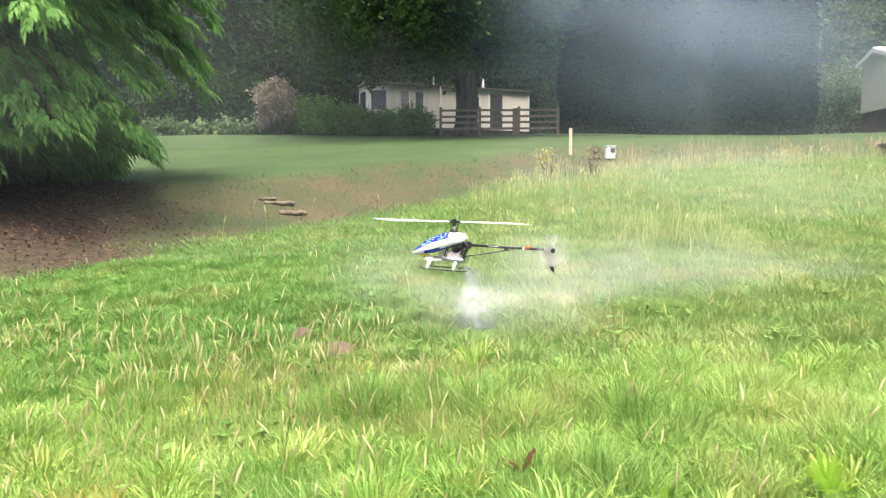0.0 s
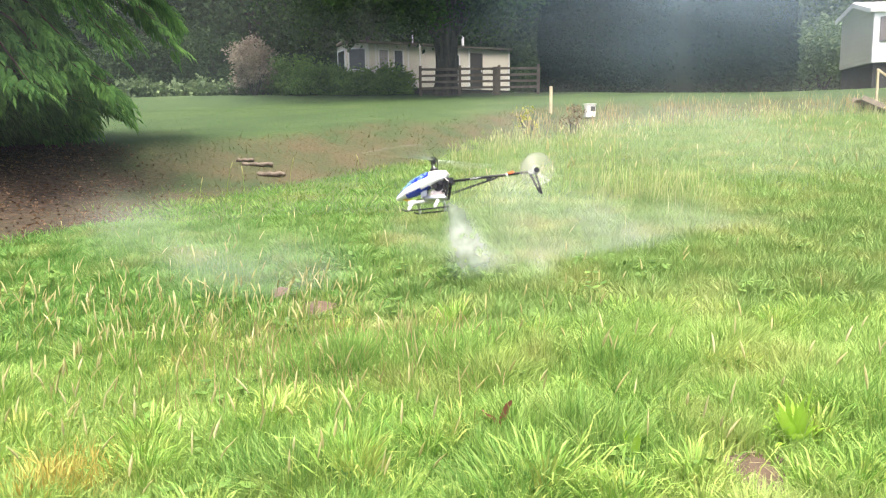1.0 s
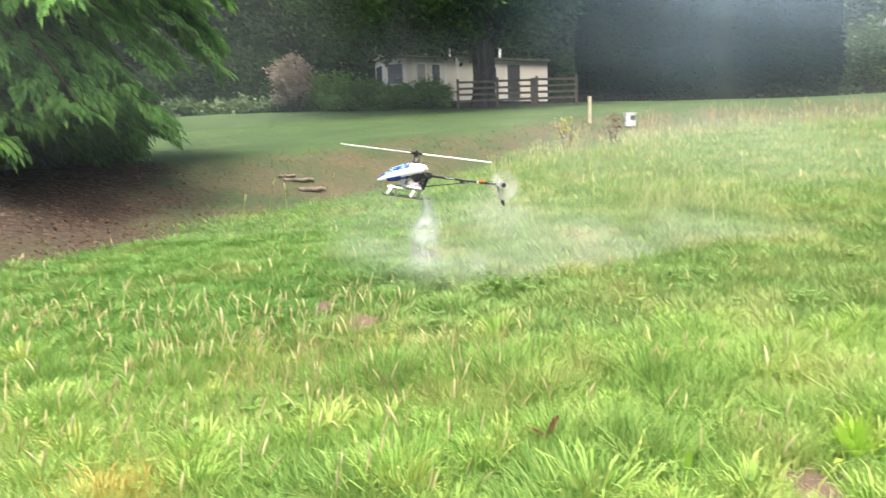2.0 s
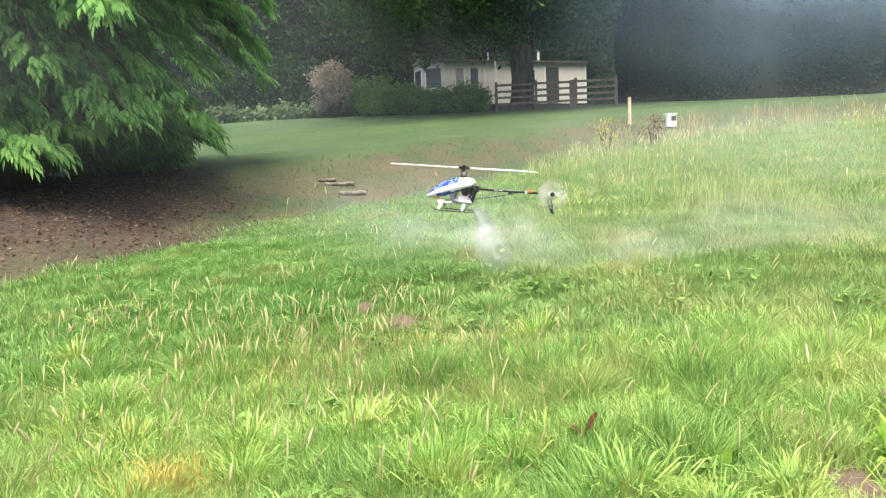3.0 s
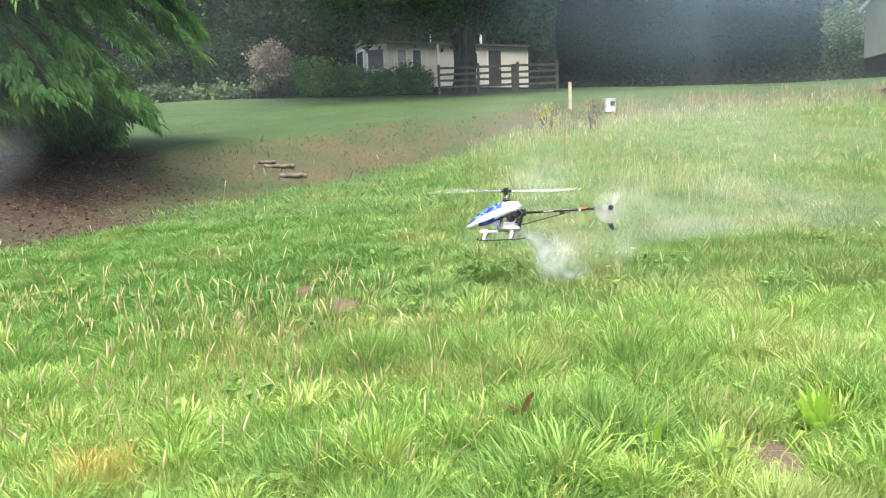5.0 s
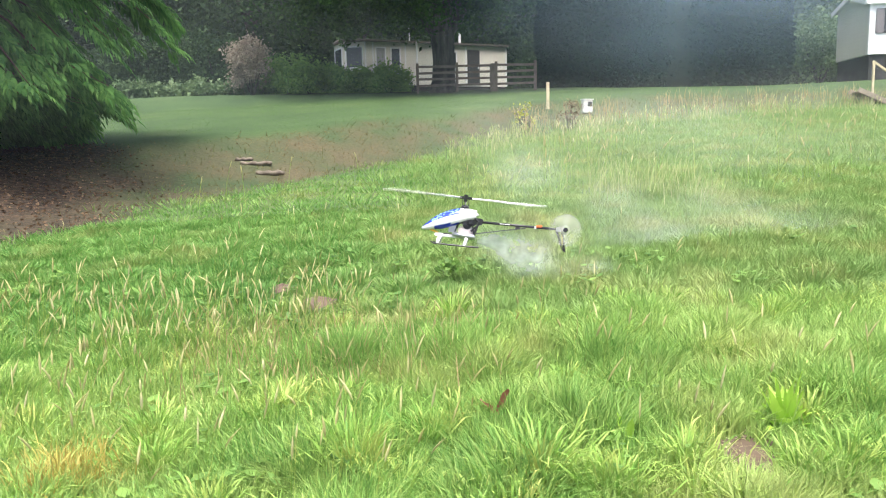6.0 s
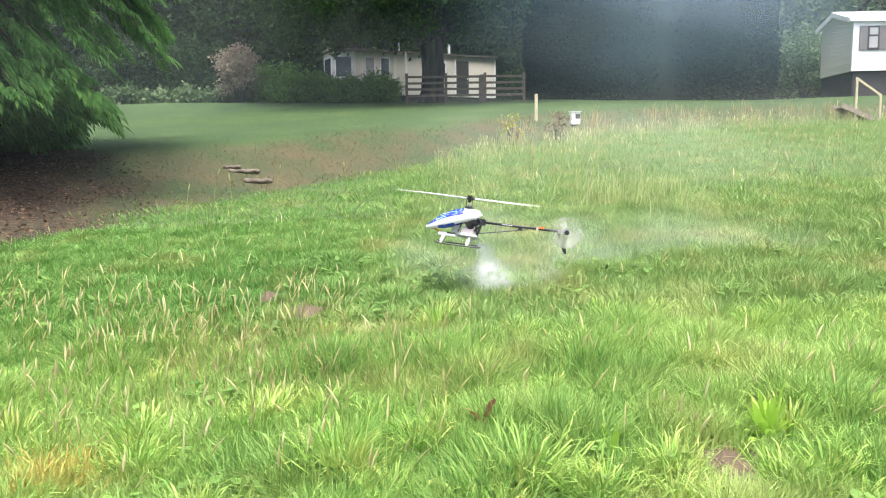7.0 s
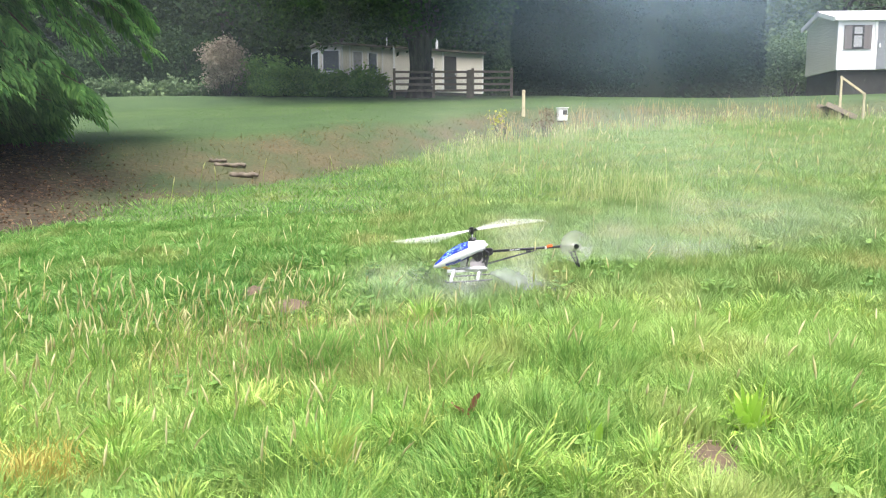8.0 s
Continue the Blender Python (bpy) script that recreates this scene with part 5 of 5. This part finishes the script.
# seconds, x, y, z of the skids under the mast, nose-up degrees, heading, bank
FLIGHT = [
    (0.0, 0.036, 5.559, 0.935, 3.0, -8.9, -0.6),
    (0.3, 0.105, 5.501, 0.910, -0.8, -12.0, -2.7),
    (0.6, 0.162, 5.380, 0.947, -5.4, -17.5, -7.3),
    (0.8, 0.131, 5.301, 1.006, -7.0, -20.1, -3.0),
    (1.0, 0.085, 5.249, 1.089, -6.8, -19.3, -9.3),
    (1.2, -0.014, 5.301, 1.149, -5.8, -20.3, -9.1),
    (1.5, -0.161, 5.621, 1.164, -2.0, -20.8, -5.2),
    (1.8, -0.381, 5.903, 1.217, 5.1, -15.7, -2.4),
    (2.0, -0.440, 6.003, 1.250, 8.2, -12.6, -3.0),
    (2.2, -0.476, 6.104, 1.271, 10.7, -9.2, 0.0),
    (3.3, -0.266, 6.108, 0.995, 4.7, -6.9, -1.4),
    (3.5, -0.187, 6.117, 0.891, 6.0, -5.3, -2.9),
    (3.8, -0.019, 5.960, 0.872, 5.9, -7.6, -3.9),
    (4.0, 0.105, 5.885, 0.929, 5.2, -5.1, -4.2),
    (4.2, 0.244, 5.762, 0.980, 3.8, -6.1, -3.9),
    (4.5, 0.417, 5.593, 0.950, 0.0, -6.4, -6.2),
    (4.7, 0.476, 5.492, 0.896, -2.5, -9.0, -6.1),
    (5.8, 0.314, 5.200, 0.773, 3.5, -7.6, -9.7),
    (6.0, 0.276, 5.352, 0.775, 6.4, -6.2, -7.2),
    (6.3, 0.228, 5.309, 0.785, 7.2, -7.4, -7.9),
    (6.7, 0.282, 5.510, 0.790, 8.1, -7.3, -5.2),
    (7.0, 0.397, 5.447, 0.841, 7.1, -8.4, -3.7),
    (7.3, 0.535, 5.487, 0.813, 2.6, -8.3, -3.3),
    (7.6, 0.612, 5.410, 0.730, -2.4, -8.6, -6.0),
    (8.0, 0.574, 5.282, 0.576, -4.9, -10.8, 1.3),
]
# main rotor: slow drift of the blades' angle on top of the fast spin
BLADE = [(0, 38), (0.3, 12), (0.6, 75), (1, 80), (1.5, 75), (1.8, 20), (2, 12), (3.5, 30), (4, 44), (4.5, 52), (6, 22), (6.5, 20), (7, 46), (7.5, 48), (8, 48)]
# the jet's lean from straight down towards the tail, in degrees
JET_LEAN = [(0, 15), (0.3, 30), (0.6, 22), (0.8, 36), (1.0, 26), (1.2, 22), (1.5, 18), (1.8, 28), (2.0, 3), (2.2, -15), (3.3, 50), (3.5, 60), (3.8, 42), (4.0, 63), (4.2, 60), (4.5, 50), (4.7, 50), (5.8, 60), (6.0, 76), (6.2, 64), (6.4, 40), (6.5, 34), (6.7, -5), (6.8, -20), (7.0, 24), (7.2, 45), (7.4, 30), (7.5, 0), (7.6, -10), (7.8, 30), (8.0, 70)]
# seconds and places of the drifting clouds
UNDER_WAY = [(0.0, 0.38, 5.60, 0.66), (0.4, 0.52, 5.60, 0.58), (0.8, 0.41, 5.50, 0.68), (1.0, 0.40, 5.40, 0.67), (1.5, 0.25, 5.60, 0.71), (2.0, -0.38, 5.90, 0.67), (2.2, -0.60, 6.00, 0.90), (3.3, 0.02, 6.10, 0.85), (3.5, 0.32, 6.10, 0.77), (4.2, 0.79, 5.80, 0.72), (4.7, 0.88, 5.60, 0.69), (5.8, 0.76, 5.40, 0.62), (6.0, 0.84, 5.40, 0.59), (6.5, 0.61, 5.40, 0.60), (6.8, 0.42, 5.50, 0.55), (7.0, 0.56, 5.45, 0.58), (7.5, 0.60, 5.30, 0.58), (8.0, 0.42, 4.95, 0.54), ]
LEFT_WAY = [(0.0, 0.16, 5.5, 0.59), (0.4, 0.0, 5.6, 0.62), (0.6, -0.4, 5.6, 0.64), (0.8, -1.01, 5.6, 0.63), (1.0, -1.64, 5.7, 0.56), (1.5, -3.0, 6.2, 0.6), (2.2, -6.5, 7.2, 1.2), (4.0, -8.6, 8.2, 1.5), (8.0, -10.0, 9.0, 1.6)]
SECOND_WAY = [(0.0, 1.6, 6.2, 0.5), (0.8, 1.3, 6.2, 0.52), (1.5, 0.7, 6.2, 0.56), (2.2, -0.2, 6.3, 0.65), (2.8, -0.6, 6.6, 0.75), (3.3, -1.48, 7.5, 0.95), (3.5, -2.11, 7.5, 0.85), (4.0, -3.4, 8.0, 1.05), (4.7, -4.9, 8.5, 1.3), (5.8, -8.5, 9.0, 1.6), (8.0, -10.0, 9.5, 1.6)]
RIGHT_WAY = [(0.0, 2.2, 6.6, 0.32), (1.0, 2.2, 6.6, 0.32), (2.2, 1.7, 6.6, 0.32), (3.5, 1.9, 6.6, 0.36), (4.5, 2.2, 6.6, 0.5), (6.0, 2.3, 6.4, 0.4), (7.0, 2.0, 6.1, 0.24), (7.5, 2.0, 6.0, 0.22), (8.0, 2.5, 6.1, 0.36)]


def motions():
    walk(HELI, [(t, pose(x, y, z, b, p, w)) for t, x, y, z, p, w, b in FLIGHT])
    rows = []
    for i in range(241):
        t = i / 30
        a = float(np.interp(t, [k for k, _ in BLADE], [v for _, v in BLADE]))
        rows.append((t, pose(0, 0, 0.362, 0, 0, -84 * i + a)))
    walk(HEAD, rows)
    walk(TAIL, [(i / 30, pose(0.745, -0.045, 0.195, 0, 77 * i, 0)) for i in range(241)])
    rows, times = [], [r[0] for r in FLIGHT]
    for t, a in JET_LEAN:
        x, y, z, p, w, b = (float(np.interp(t, times, [r[k] for r in FLIGHT])) for k in range(1, 7))
        out = pose(x, y, z, b, p, w) @ Vector((0.1, -0.05, 0.05))
        rows.append((t, pose(out.x, out.y, out.z, 0, -a, 15 * math.sin(2.1 * t))))
    walk(JET, rows)
    for cloud, way in ((UNDER_CLOUD, UNDER_WAY), (LEFT_CLOUD, LEFT_WAY), (SECOND_CLOUD, SECOND_WAY), (RIGHT_CLOUD, RIGHT_WAY)):
        walk(cloud, [(t, pose(x, y, z + {UNDER_CLOUD: 0.12, RIGHT_CLOUD: 0.42}.get(cloud, 0.25), 0, 9 * math.sin(1.3 * t), 10 * math.sin(0.9 * t))) for t, x, y, z in way])
    walk(HAZE, [(0, pose(9.4, 27, 8.6)), (4, pose(9.8, 27, 8.8)), (8, pose(9.6, 27, 8.7))])
    walk(HAZE_LIFT, [(0, pose(2, 31, 6)), (8, pose(2.5, 31, 6))])
    walk(SIDE, [(0, pose(6.8, 12, 1.7)), (4, pose(6.4, 12, 1.7)), (8, pose(6.0, 12, 1.7))])


motions()
